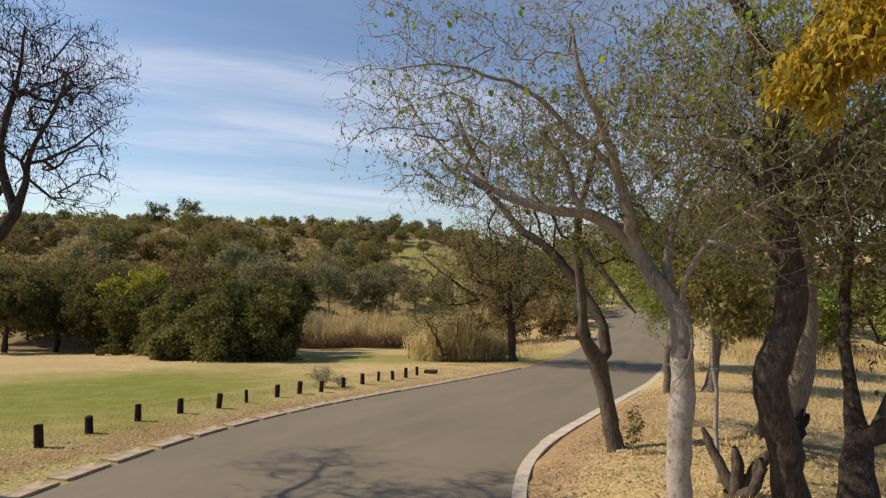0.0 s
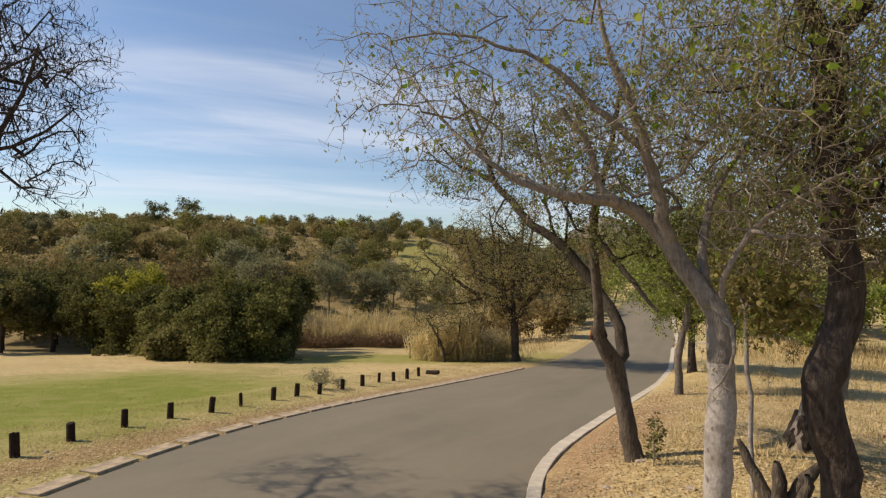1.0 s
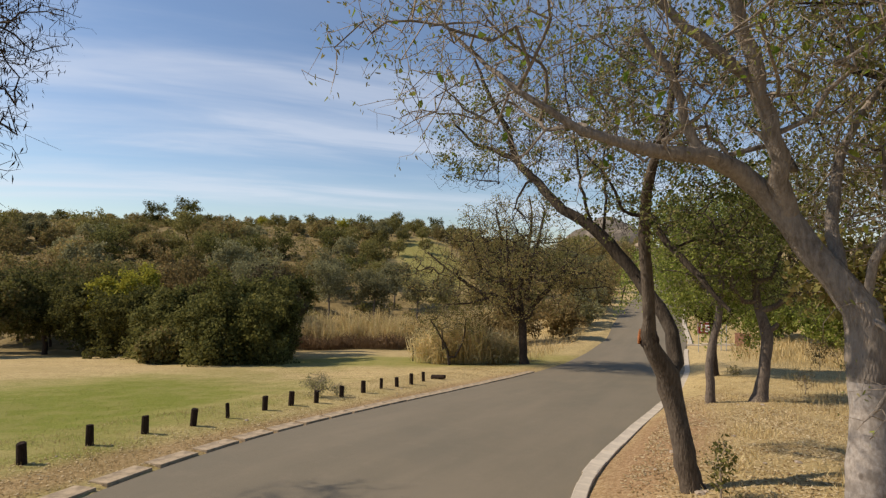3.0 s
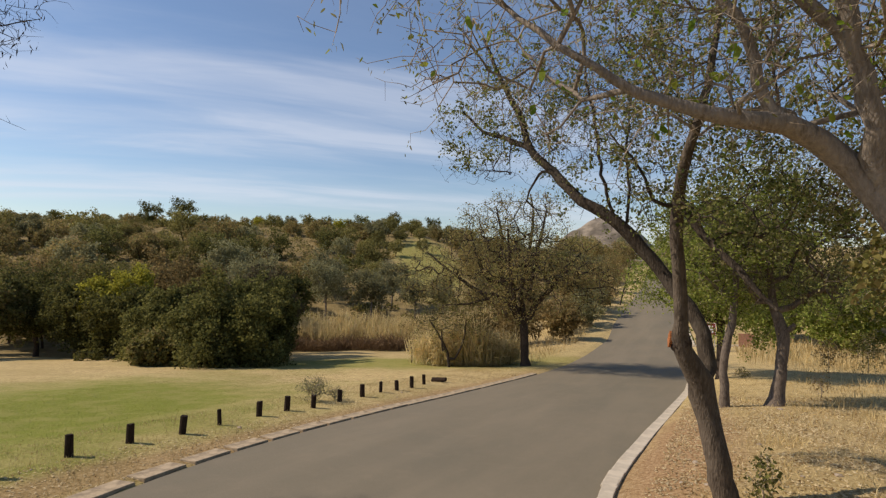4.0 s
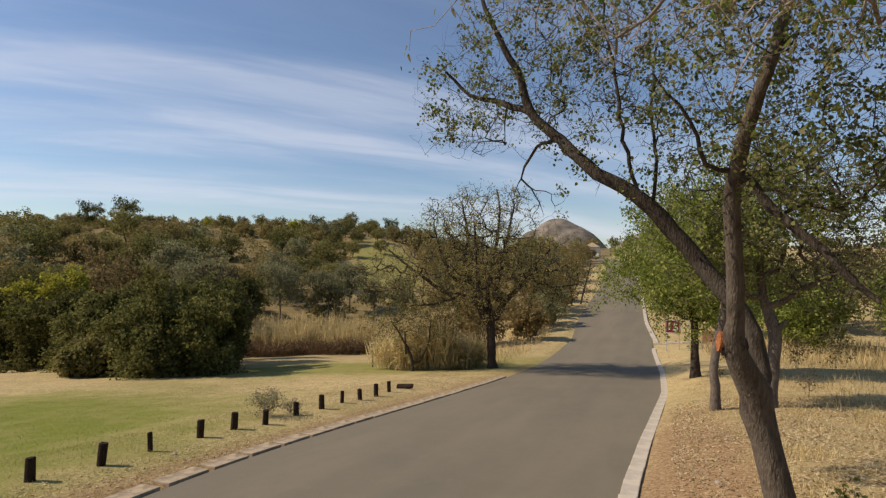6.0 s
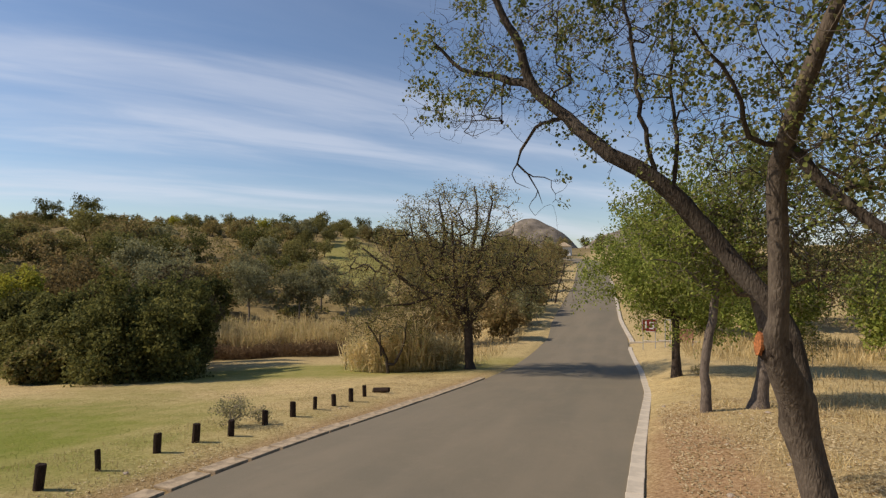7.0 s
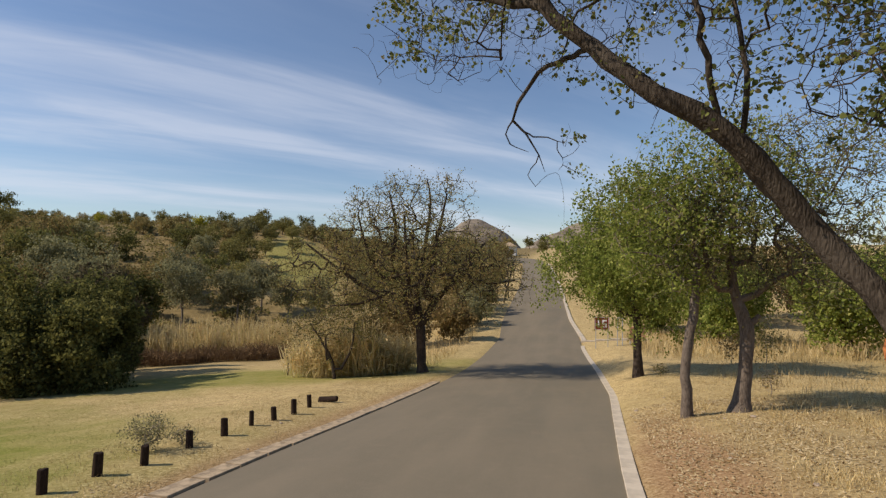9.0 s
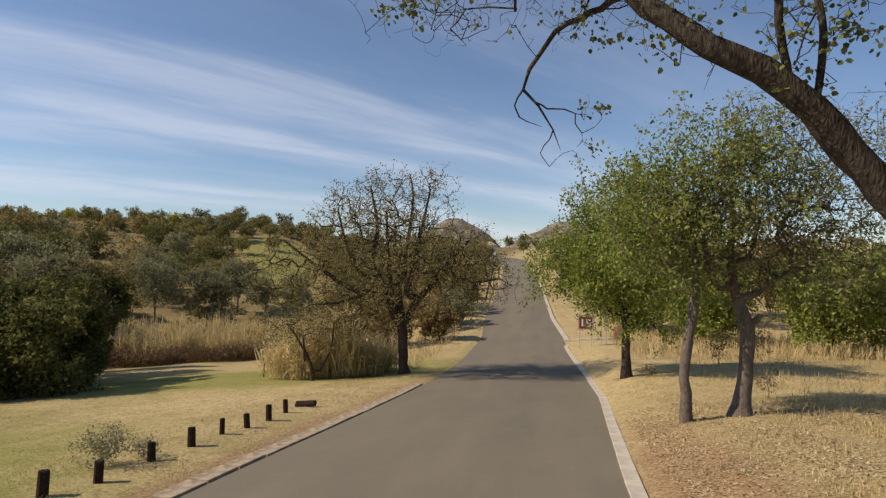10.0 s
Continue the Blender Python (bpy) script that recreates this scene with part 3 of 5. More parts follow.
def ground_at(x, y, lift=0.0):
    """Height of the sheet itself, with its bumps."""
    f = float(sm(3.6, 8.5, abs(x - centre(y))))
    z = float(land(x, y)) + f * (noise.noise((x * 0.7, y * 0.7, 3.0)) * 0.06 + noise.noise((x * 0.13, y * 0.13, 9.0)) * 0.22)
    return Vector((x, y, z + lift))


# ---- road ----
HALF = 3.42
ry = np.concatenate([np.arange(-40, 60, 0.6), np.arange(60, 340, 3.0)])
cx = centre(ry)
dx = np.gradient(cx, ry)
nrm = np.stack([np.ones_like(dx), -dx], -1)
nrm /= np.linalg.norm(nrm, axis=1, keepdims=True)


def road_half(y):
    """The road narrows a little where it climbs beyond the dip."""
    return HALF - 0.25 * sm(47, 52, y)


def road_right(y):
    """Its right edge swings in through the bend and again at the dip."""
    return road_right_edge(y)


cols = np.linspace(-1, 1, 9)
rv = []
for y, x, nn in zip(ry, cx, nrm):
    for c in cols:
        o = c * (road_right(y) if c > 0 else road_half(y))
        px, py = x + nn[0] * o, y + nn[1] * o
        rv.append((px, py, float(land(px, py)) - 0.012 + 0.05 * (1 - c * c)))
m9 = len(cols)
ii = (np.arange(len(ry) - 1)[:, None] * m9 + np.arange(m9 - 1)[None]).ravel()
road = mesh_object("road", rv, np.stack([ii, ii + 1, ii + m9 + 1, ii + m9], -1), M_ROAD)
tagged(road, "worn grey-brown asphalt road without markings", "road", kind="structure")

# ---- far hills ----
def far_hill(name, x, y, w, d, h, label):
    bm = bmesh.new()
    bmesh.ops.create_grid(bm, x_segments=40, y_segments=20, size=1)
    for v in bm.verts:
        px, py = v.co.x, v.co.y
        q = math.hypot(px, py)
        k = max(0.0, 1 - q * q)
        v.co = Vector((px * w, py * d, h * (k ** 1.2) * (1 + 0.2 * noise.noise((px * 3, py * 3, h))) - 3))
    ob = part(name, bm, M_HILL, None)
    ob.location = (x, y, 8)
    for p in ob.data.polygons:
        p.use_smooth = True
    return tagged(ob, label, "hill", kind="structure")


far_hill("backdrop_koppie", -166, 900, 98, 85, 62, "bare brown rocky hill far beyond the road")
far_hill("backdrop_ridge", 25, 990, 150, 90, 62, "low scrub-covered hill in the distance")

# ---- trees beside the road ----
def tree_a():
    """Forked tree that leans a limb over the road."""
    base = ground_at(-2.02, 10.6, -0.05)
    e = thing("forked_tree", base, "dark forked tree with an orange pruning cut leaning over the road", "tree")
    s = Skeleton(11)
    z0 = base.z
    trunk = s.limb([(-1.98, 10.55, z0 - 0.1, 0.21), (-2.05, 10.54, z0 + 0.12, 0.165), (-2.15, 10.5, -0.85, 0.145), (-2.25, 10.52, -0.3, 0.143), (-2.33, 10.52, 0.0, 0.155), (-2.37, 10.46, 0.2, 0.15), (-2.47, 10.33, 0.42, 0.13), (-2.55, 10.24, 0.6, 0.115), (-2.585, 10.2, 0.76, 0.105), (-2.57, 10.15, 0.95, 0.083), (-2.575, 10.08, 1.29, 0.08), (-2.61, 9.97, 1.83, 0.078), (-2.61, 9.9, 2.22, 0.078), (-2.57, 9.68, 2.5, 0.07), (-2.5, 9.47, 2.85, 0.06), (-2.3, 9.35, 3.5, 0.045), (-2.15, 9.45, 4.5, 0.035)], wob=0.005)
    f = s.nearest((-2.35, 10.5, 0.12))
    limb = s.limb([(-2.27, 10.72, 0.33, 0.105), (-2.31, 10.78, 0.58, 0.1), (-2.43, 10.85, 0.95, 0.097), (-2.6, 10.93, 1.2, 0.095), (-2.83, 11.0, 1.5, 0.094), (-3.12, 10.97, 1.88, 0.092), (-3.35, 10.93, 2.15, 0.09), (-3.65, 10.88, 2.38, 0.085), (-3.96, 10.88, 2.57, 0.078), (-4.43, 11.05, 3.05, 0.068), (-4.83, 11.1, 3.46, 0.06), (-4.98, 11.1, 3.95, 0.05), (-5.3, 11.0, 4.6, 0.035), (-5.6, 11.0, 5.3, 0.02)], f, wob=0.008)
    l2 = s.limb([(-5.1, 11.3, 3.62, 0.045), (-5.45, 11.45, 3.76, 0.036), (-5.85, 11.6, 3.95, 0.028), (-6.2, 11.5, 4.3, 0.018)], s.nearest((-4.8, 11.2, 3.48)))
    s.limb([(-4.72, 11.7, 3.2, 0.026), (-4.95, 11.95, 3.2, 0.022), (-5.15, 12.1, 2.92, 0.02), (-5.22, 12.15, 2.75, 0.017), (-5.08, 12.2, 2.62, 0.012), (-4.95, 12.2, 2.4, 0.007), (-4.88, 12.2, 2.2, 0.004)], s.nearest((-4.4, 11.1, 3.05)))
    s.limb([(-5.05, 12.15, 2.6, 0.009), (-4.85, 12.15, 2.55, 0.007), (-4.72, 12.1, 2.38, 0.005), (-4.74, 12.1, 2.2, 0.003)], s.nearest((-5.2, 12.13, 2.78)), step=0.06)
    s.limb([(-5.3, 12.2, 2.62, 0.009), (-5.24, 12.2, 2.5, 0.006), (-5.05, 12.2, 2.42, 0.003)], s.nearest((-5.2, 12.13, 2.78)), step=0.06)
    s.limb([(-4.98, 12.2, 2.3, 0.006), (-5.06, 12.2, 2.18, 0.004), (-4.98, 12.2, 2.05, 0.002)], s.nearest((-4.95, 12.2, 2.4)), step=0.06)
    s.limb([(-3.62, 10.75, 2.8, 0.024), (-3.72, 10.7, 3.5, 0.02), (-3.85, 10.6, 4.3, 0.014), (-3.9, 10.5, 5.0, 0.01)], s.nearest((-3.55, 10.8, 2.3)))
    s.limb([(-3.3, 10.9, 2.6, 0.022), (-3.35, 11.0, 3.3, 0.017), (-3.3, 11.1, 4.1, 0.012)], s.nearest((-3.3, 10.85, 2.15)))
    s.limb([(-2.85, 9.7, 2.45, 0.022), (-3.0, 9.5, 2.8, 0.016), (-3.3, 9.3, 3.2, 0.009)], s.nearest((-2.62, 9.75, 2.25)))
    s.limb([(-2.3, 9.75, 2.0, 0.045), (-1.95, 9.6, 1.6, 0.038), (-1.6, 9.5, 1.2, 0.02)], s.nearest((-2.62, 9.75, 2.25)))
    st = f
    rg = s.rng
    pts = crown_points(rg, [(-5.5, 11.4, 3.9, 1.2, 1.0, 0.9), (-4.6, 11.2, 4.2, 1.3, 1.2, 1.3), (-5.9, 11.5, 3.3, 0.7, 0.8, 0.6), (-3.4, 10.6, 4.0, 1.3, 1.3, 1.3), (-2.3, 9.6, 4.0, 1.5, 1.5, 1.4), (-2.2, 9.8, 2.6, 1.1, 1.2, 0.7), (-1.9, 10.6, 3.4, 1.3, 1.1, 1.3), (-2.7, 10.8, 2.9, 0.9, 0.8, 0.8), (-1.5, 10.2, 2.5, 0.9, 0.9, 0.7)], 850)
    pts = pts[(pts[:, 2] > 1.9) & ((pts[:, 0] > -4.9) | (pts[:, 2] > 3.0))]
    s.fill(clear_of_walk(pts, 1.4), 0.11, st, 0.3)
    tips = s.P[s.rng.integers(st + 40, s.n, 9000)] + rg.normal(size=(9000, 3)) * 0.15
    tips = tips[(tips[:, 0] > -4.7) | (tips[:, 2] > 3.05)]
    s.fill(clear_of_walk(tips, 1.4), 0.05, st, 0.4)
    r = s.build(e, 0.0026, 0.29, M_BARK, M_TWIG_M, knots=0.02, limb_names=("trunk", "limb"), m_wood=M_BARK_M)
    s.foliage(e, r, "foliage", M_LEAF_FORK, 19000, 0.04, 0.04, 0.8, 0.4, 0.012, st, lambda P: ((P[:, 0] > -4.75) | (P[:, 2] > 3.3)) & (P[:, 2] > 1.7), tufts=0.74)
    # the sawn knob
    bm = bmesh.new()
    bmesh.ops.create_icosphere(bm, subdivisions=3, radius=1)
    for v in bm.verts:
        v.co = Vector((v.co.x * 0.13, v.co.y * 0.125, v.co.z * 0.15)) * (1 + 0.16 * noise.noise(v.co * 3) + 0.06 * noise.noise(v.co * 9))
    bmesh.ops.translate(bm, verts=bm.verts, vec=Vector((-2.575, 10.24, 0.69)) - base)
    for f_ in bm.faces:
        f_.smooth = True
    part("knob", bm, M_BARK_D, e, "swollen knob on the trunk")
    bm = bmesh.new()
    bmesh.ops.create_circle(bm, cap_ends=True, segments=24, radius=0.075, matrix=Matrix.Translation(Vector((-2.715, 10.2, 0.735)) - base) @ Vector((-0.95, -0.25, 0.1)).to_track_quat("Z", "Y").to_matrix().to_4x4() @ Matrix.Diagonal((0.9, 1.35, 1, 1)))
    ex = bmesh.ops.extrude_face_region(bm, geom=bm.faces[:])
    bmesh.ops.translate(bm, verts=[g for g in ex["geom"] if isinstance(g, bmesh.types.BMVert)], vec=(0.03, 0.005, 0))
    for v in bm.verts:
        v.co += Vector((noise.noise(v.co * 31) * 0.012, 0, noise.noise(v.co * 23) * 0.03))
    part("cut_face", bm, M_CUT, e, "orange freshly sawn wood")
    return e


def tree_b():
    """Pale trunk whose limbs arch over the road."""
    base = ground_at(-0.8, 6.98, -0.05)
    e = thing("pale_tree", base, "pale smooth-barked tree with arching limbs and sparse olive leaves", "tree")
    s = Skeleton(12)
    trunk = s.limb([(-0.78, 6.96, base.z - 0.1, 0.19), (-0.79, 6.96, base.z + 0.15, 0.142), (-0.8, 6.96, 0.05, 0.126), (-0.78, 6.98, 0.35, 0.136), (-0.77, 7.0, 0.53, 0.128), (-0.775, 7.01, 0.75, 0.123), (-0.78, 7.02, 0.95, 0.12)], wob=0.004)
    limb = s.limb([(-0.785, 7.03, 1.1, 0.121), (-0.79, 7.04, 1.25, 0.122), (-0.83, 7.04, 1.45, 0.118), (-0.98, 7.04, 1.68, 0.1), (-1.13, 7.05, 1.89, 0.095), (-1.25, 7.03, 2.09, 0.088), (-1.45, 6.98, 2.31, 0.08), (-1.62, 6.88, 2.45, 0.074), (-1.8, 6.72, 2.55, 0.064), (-2.05, 6.52, 2.57, 0.054), (-2.38, 6.35, 2.63, 0.04), (-2.62, 6.25, 2.73, 0.032), (-2.96, 6.15, 2.96, 0.025), (-3.35, 6.2, 3.3, 0.019), (-3.9, 6.4, 3.85, 0.012), (-4.3, 6.6, 4.3, 0.006)], trunk[-1], wob=0.008)
    f = s.nearest((-0.83, 7.04, 1.45))
    up = s.limb([(-1.32, 6.9, 2.37, 0.07), (-1.38, 6.83, 2.69, 0.062), (-1.45, 6.77, 2.97, 0.056), (-1.55, 6.65, 3.4, 0.048), (-1.75, 6.4, 3.9, 0.034), (-1.9, 6.3, 4.6, 0.01)], s.nearest((-1.22, 7.03, 2.05)))
    up2 = s.limb([(-1.62, 6.7, 3.2, 0.04), (-1.8, 6.64, 3.38, 0.038), (-2.04, 6.55, 3.57, 0.034), (-2.18, 6.47, 3.75, 0.03), (-2.6, 6.3, 4.05, 0.022), (-3.28, 6.0, 4.25, 0.014), (-3.91, 5.8, 4.2, 0.005)], s.nearest((-1.45, 6.77, 2.97)))
    s.limb([(-1.95, 6.7, 2.8, 0.04), (-2.0, 6.65, 3.1, 0.034), (-2.25, 6.5, 3.5, 0.022)], s.nearest((-1.85, 6.7, 2.55)))
    s.limb([(-2.7, 6.6, 2.85, 0.024), (-3.1, 7.0, 2.95, 0.02), (-3.5, 7.3, 3.3, 0.012), (-3.9, 7.5, 3.8, 0.008)], s.nearest((-2.38, 6.35, 2.63)))
    s.limb([(-0.76, 6.98, 1.75, 0.028), (-0.64, 6.95, 2.06, 0.024), (-0.41, 6.9, 2.37, 0.021), (-0.2, 6.8, 2.51, 0.017), (0.04, 6.7, 2.64, 0.012), (0.3, 6.6, 2.8, 0.007)], f)
    s.limb([(-0.95, 7.15, 1.85, 0.05), (-0.95, 7.3, 2.25, 0.042), (-0.85, 7.5, 2.7, 0.032), (-0.5, 7.7, 3.3, 0.02)], f)
    s.limb([(-0.7, 6.85, 1.35, 0.022), (-0.68, 6.8, 1.1, 0.018), (-0.74, 6.8, 0.8, 0.012), (-0.84, 6.82, 0.72, 0.005)], f)
    rg = s.rng
    st = f
    blobs = [(-3.6, 6.2, 5.0, 1.1, 0.9, 0.7), (-3.4, 6.9, 3.5, 1.3, 1.4, 0.8), (-3.3, 6.9, 4.6, 1.3, 1.2, 0.7), (-2.3, 6.8, 4.9, 0.8, 0.8, 0.5), (-3.5, 5.7, 3.7, 1.0, 0.9, 0.8), (-2.2, 6.7, 3.3, 1.0, 0.9, 0.7), (-2.7, 7.2, 2.9, 1.0, 0.9, 0.4), (-2.1, 6.95, 2.9, 0.9, 0.8, 0.5), (-1.5, 7.1, 2.9, 0.8, 0.7, 0.5), (-1.4, 6.4, 3.9, 1.4, 1.3, 1.0), (-0.3, 6.9, 3.4, 1.3, 1.2, 1.3), (-0.4, 7.4, 2.4, 1.1, 0.9, 0.6), (0.6, 7.2, 3.0, 1.1, 1.0, 1.2)]
    pts = crown_points(rg, blobs, 1400)
    s.fill(clear_of_walk(pts, 1.25), 0.17, st, 0.2)
    tips = s.P[rg.integers(st + 60, s.n, 9500)] + rg.normal(size=(9500, 3)) * [0.16, 0.16, 0.15]
    s.fill(clear_of_walk(tips, 1.2), 0.09, st, 0.35, 0.12)
    r = s.build(e, 0.0028, 0.34, M_BARK_P, M_TWIG, 0.011, knots=0.015, limb_names=("trunk", "limb", "limb", "limb"), m_wood=M_BARK_L)
    s.foliage(e, r, "foliage", M_LEAF_B, 13000, 0.042, 0.03, 0.3, 0.6, 0.01, st, tufts=0.42)
    s.foliage(e, r, "fresh_leaves", M_LEAF_LIME, 420, 0.085, 0.05, 0.55, 0.5, 0.008, st, None, "lime green young leaves")
    return e


def tree_c():
    """Massive dark trunk with a double bend."""
    base = ground_at(0.28, 7.42, -0.05)
    e = thing("dark_trunk_tree", base, "thick dark crooked tree trunk under a dense olive crown", "tree")
    s = Skeleton(13)
    trunk = s.limb([(0.33, 7.45, base.z - 0.1, 0.26), (0.28, 7.42, -0.5, 0.18), (0.2, 7.37, 0.1, 0.165), (0.08, 7.3, 0.58, 0.165), (0.11, 7.31, 0.95, 0.17), (0.25, 7.38, 1.38, 0.155), (0.27, 7.37, 1.81, 0.145), (0.2, 7.33, 2.3, 0.135), (0.13, 7.28, 3.03, 0.13), (0.1, 7.25, 3.95, 0.115)], wob=0.01)
    f = trunk[-1]
    s.limb([(-0.1, 7.1, 4.5, 0.08), (-0.5, 6.9, 5.2, 0.05)], f)
    s.limb([(0.5, 7.3, 4.6, 0.09), (0.9, 7.4, 5.4, 0.05)], f)
    s.limb([(0.3, 7.0, 2.9, 0.05), (0.6, 6.6, 3.2, 0.03), (0.9, 6.3, 3.4, 0.015)], s.nearest((0.15, 7.3, 2.7)))
    s.limb([(0.0, 7.6, 2.9, 0.05), (-0.3, 8.1, 3.3, 0.035), (-0.6, 8.6, 3.6, 0.02)], s.nearest((0.15, 7.3, 2.7)))
    rg = s.rng
    st = s.nearest((0.2, 7.33, 2.3))
    blobs = [(0.4, 7.2, 4.4, 2.0, 1.6, 1.0), (-0.5, 8.0, 3.7, 1.2, 1.2, 0.9), (1.3, 7.8, 3.2, 1.3, 1.2, 1.1), (0.1, 8.8, 3.2, 1.6, 1.1, 1.0), (0.9, 9.2, 3.2, 1.3, 1.0, 0.8)]
    s.fill(crown_points(rg, blobs, 1000), 0.18, st, 0.2)
    tips = s.P[rg.integers(st + 60, s.n, 7000)] + rg.normal(size=(7000, 3)) * 0.17
    s.fill(tips, 0.1, st, 0.35, 0.1)
    r = s.build(e, 0.003, 0.34, M_BARK_D, M_TWIG, 0.011, knots=0.035, limb_names=("trunk",))
    s.foliage(e, r, "foliage", M_LEAF_B, 33000, 0.06, 0.06, 0.3, 0.9, 0.011, st)
    s.foliage(e, r, "fresh_leaves", M_LEAF_LIME, 1100, 0.085, 0.06, 0.6, 0.5, 0.01, st, lambda P: P[:, 2] > 3.3, "lime green young leaves")
    return e


def simple_tree(name, label, seed, trunk, limbs, blobs, n, step, r0, power, m_bark, m_twig, leaf_mat, leaves, leaf_size, spread, aspect=0.5, twigs=0, group="", thick=0.014, clumps=0, tuft=0.3, droop=0.3, category="tree", base=None):
    b = Vector(trunk[0][:3]) if base is None else base
    e = thing(name, b, label, category, group)
    s = Skeleton(seed)
    tr = s.limb(trunk, step=0.25)
    for pts in limbs:
        s.limb(pts, s.nearest(pts[0][:3]), step=0.25)
    rg = s.rng
    st = tr[max(0, int(len(tr) * 0.6))]
    if clumps:
        s.fill(crown_points(rg, blobs, n // 3), step, st, 0.2)
        s.fill(clumped(rg, blobs, n, clumps, tuft), step, st, 0.2)
    else:
        s.fill(crown_points(rg, blobs, n), step, st, 0.2)
    if twigs:
        k = step * 0.9
        tips = s.P[rg.integers(st + 5, s.n, twigs)] + rg.normal(size=(twigs, 3)) * k
        s.fill(tips, step * 0.55, st, 0.3)
    r = s.build(e, r0, power, m_bark, m_twig, thick, knots=0.02, limb_names=("trunk",))
    if leaves:
        s.foliage(e, r, "foliage", leaf_mat, leaves, leaf_size, spread, aspect, droop, thick * 1.3, st)
    return e


def gz(x, y):
    return ground_at(x, y).z


def roadside_trees():
    tree_a()
    tree_b()
    tree_c()
    # leaning pale trunk with a burnt foot
    z = gz(0.56, 11.8)
    e = simple_tree("leaning_tree", "leaning pale-limbed tree with a burnt gnarled foot", 14, [(0.5, 11.8, z - 0.1, 0.36), (0.56, 11.8, z + 0.25, 0.3), (0.7, 11.75, z + 0.75, 0.27), (0.85, 11.7, 0.25, 0.22), (0.95, 11.65, 0.9, 0.15), (0.95, 11.6, 1.5, 0.13), (0.9, 11.6, 2.3, 0.11), (1.0, 11.5, 3.4, 0.08)],
                    [[(0.6, 11.6, 1.2, 0.09), (0.3, 11.5, 1.6, 0.08), (0.0, 11.4, 2.0, 0.06)], [(1.3, 11.6, 1.9, 0.07), (1.8, 11.6, 2.5, 0.05)]],
                    [(1.0, 11.5, 3.3, 2.0, 1.6, 1.2), (0.0, 11.3, 2.6, 1.2, 1.2, 0.7), (2.2, 11.4, 2.5, 1.3, 1.3, 1.0)], 520, 0.22, 0.003, 0.4, M_BARK_G, M_TWIG, M_LEAF_A, 8000, 0.065, 0.08, 0.5, 2500)
    bm = bmesh.new()
    bmesh.ops.create_icosphere(bm, subdivisions=4, radius=1)
    for v in bm.verts:
        k = 1 + 0.3 * noise.noise(v.co * 2.2) + 0.18 * noise.noise(v.co * 6)
        v.co = Vector((v.co.x * 0.34 * k + 0.08 + 0.14 * v.co.z, v.co.y * 0.33 * k, v.co.z * 0.52 * k + 0.42))
    for f in bm.faces:
        f.smooth = True
    part("burnt_foot", bm, M_BURNT, e, "charred black gnarled foot")
    # dark trunk at the verge's edge
    z = gz(1.0, 8.1)
    simple_tree("dark_verge_tree", "dark leaning tree with olive leaves on the verge", 15, [(0.98, 7.9, z - 0.1, 0.26), (1.0, 8.05, z + 0.3, 0.2), (1.02, 8.3, 0.0, 0.13), (1.0, 8.6, 0.5, 0.075), (0.98, 8.8, 1.4, 0.065), (1.05, 8.9, 2.4, 0.05)],
                [[(1.2, 8.2, 0.1, 0.12), (1.5, 8.3, 0.9, 0.1), (1.7, 8.4, 2.0, 0.07)]],
                [(1.5, 8.7, 2.6, 1.1, 1.1, 1.3), (1.7, 8.6, 1.6, 0.7, 0.8, 0.7)], 260, 0.2, 0.003, 0.42, M_BARK_D, M_TWIG, M_LEAF_A, 3600, 0.08, 0.08, 0.5, 600)
    # thin pale sapling behind the cut stumps
    z = gz(-0.45, 8.74)
    simple_tree("pale_sapling", "thin pale crooked sapling with a small dark leafy head", 16, [(-0.42, 8.74, z - 0.05, 0.035), (-0.44, 8.74, z + 0.5, 0.03), (-0.45, 8.74, 0.3, 0.028), (-0.5, 8.75, 0.9, 0.026), (-0.52, 8.72, 1.35, 0.02), (-0.62, 8.7, 1.65, 0.012)], [],
                [(-0.5, 8.8, 1.7, 0.6, 0.5, 0.42), (-0.1, 8.8, 1.45, 0.5, 0.4, 0.36)], 90, 0.12, 0.003, 0.4, M_BARK_P, M_TWIG, M_LEAF_A, 2200, 0.075, 0.06, 0.6, 120)
    # thin straight tree, stout tree, green crown beyond
    z = gz(-1.95, 20.4)
    simple_tree("slim_tree", "slim grey-trunked tree with thin green leaves", 17, [(-1.98, 20.4, z - 0.1, 0.16), (-1.97, 20.4, z + 0.4, 0.125), (-2.0, 20.4, -1.2, 0.115), (-1.9, 20.5, -0.4, 0.11), (-1.75, 20.6, 0.3, 0.1), (-1.7, 20.7, 1.3, 0.08), (-1.8, 20.8, 2.3, 0.05)],
                [[(-2.1, 20.5, 0.9, 0.04), (-2.6, 20.4, 1.4, 0.03), (-3.2, 20.3, 1.5, 0.015)]],
                [(-2.3, 20.6, 2.3, 1.7, 1.5, 1.6), (-1.2, 20.8, 3.3, 1.5, 1.4, 1.3), (-2.1, 20.4, 0.9, 0.9, 0.9, 0.5), (-2.9, 20.4, 2.9, 1.0, 1.0, 0.9)], 460, 0.22, 0.0035, 0.4, M_BARK_T, M_TWIG, M_LEAF_GREEN, 13500, 0.085, 0.08, 0.55, 2200, clumps=75, tuft=0.24)
    z = gz(-0.6, 20.95)
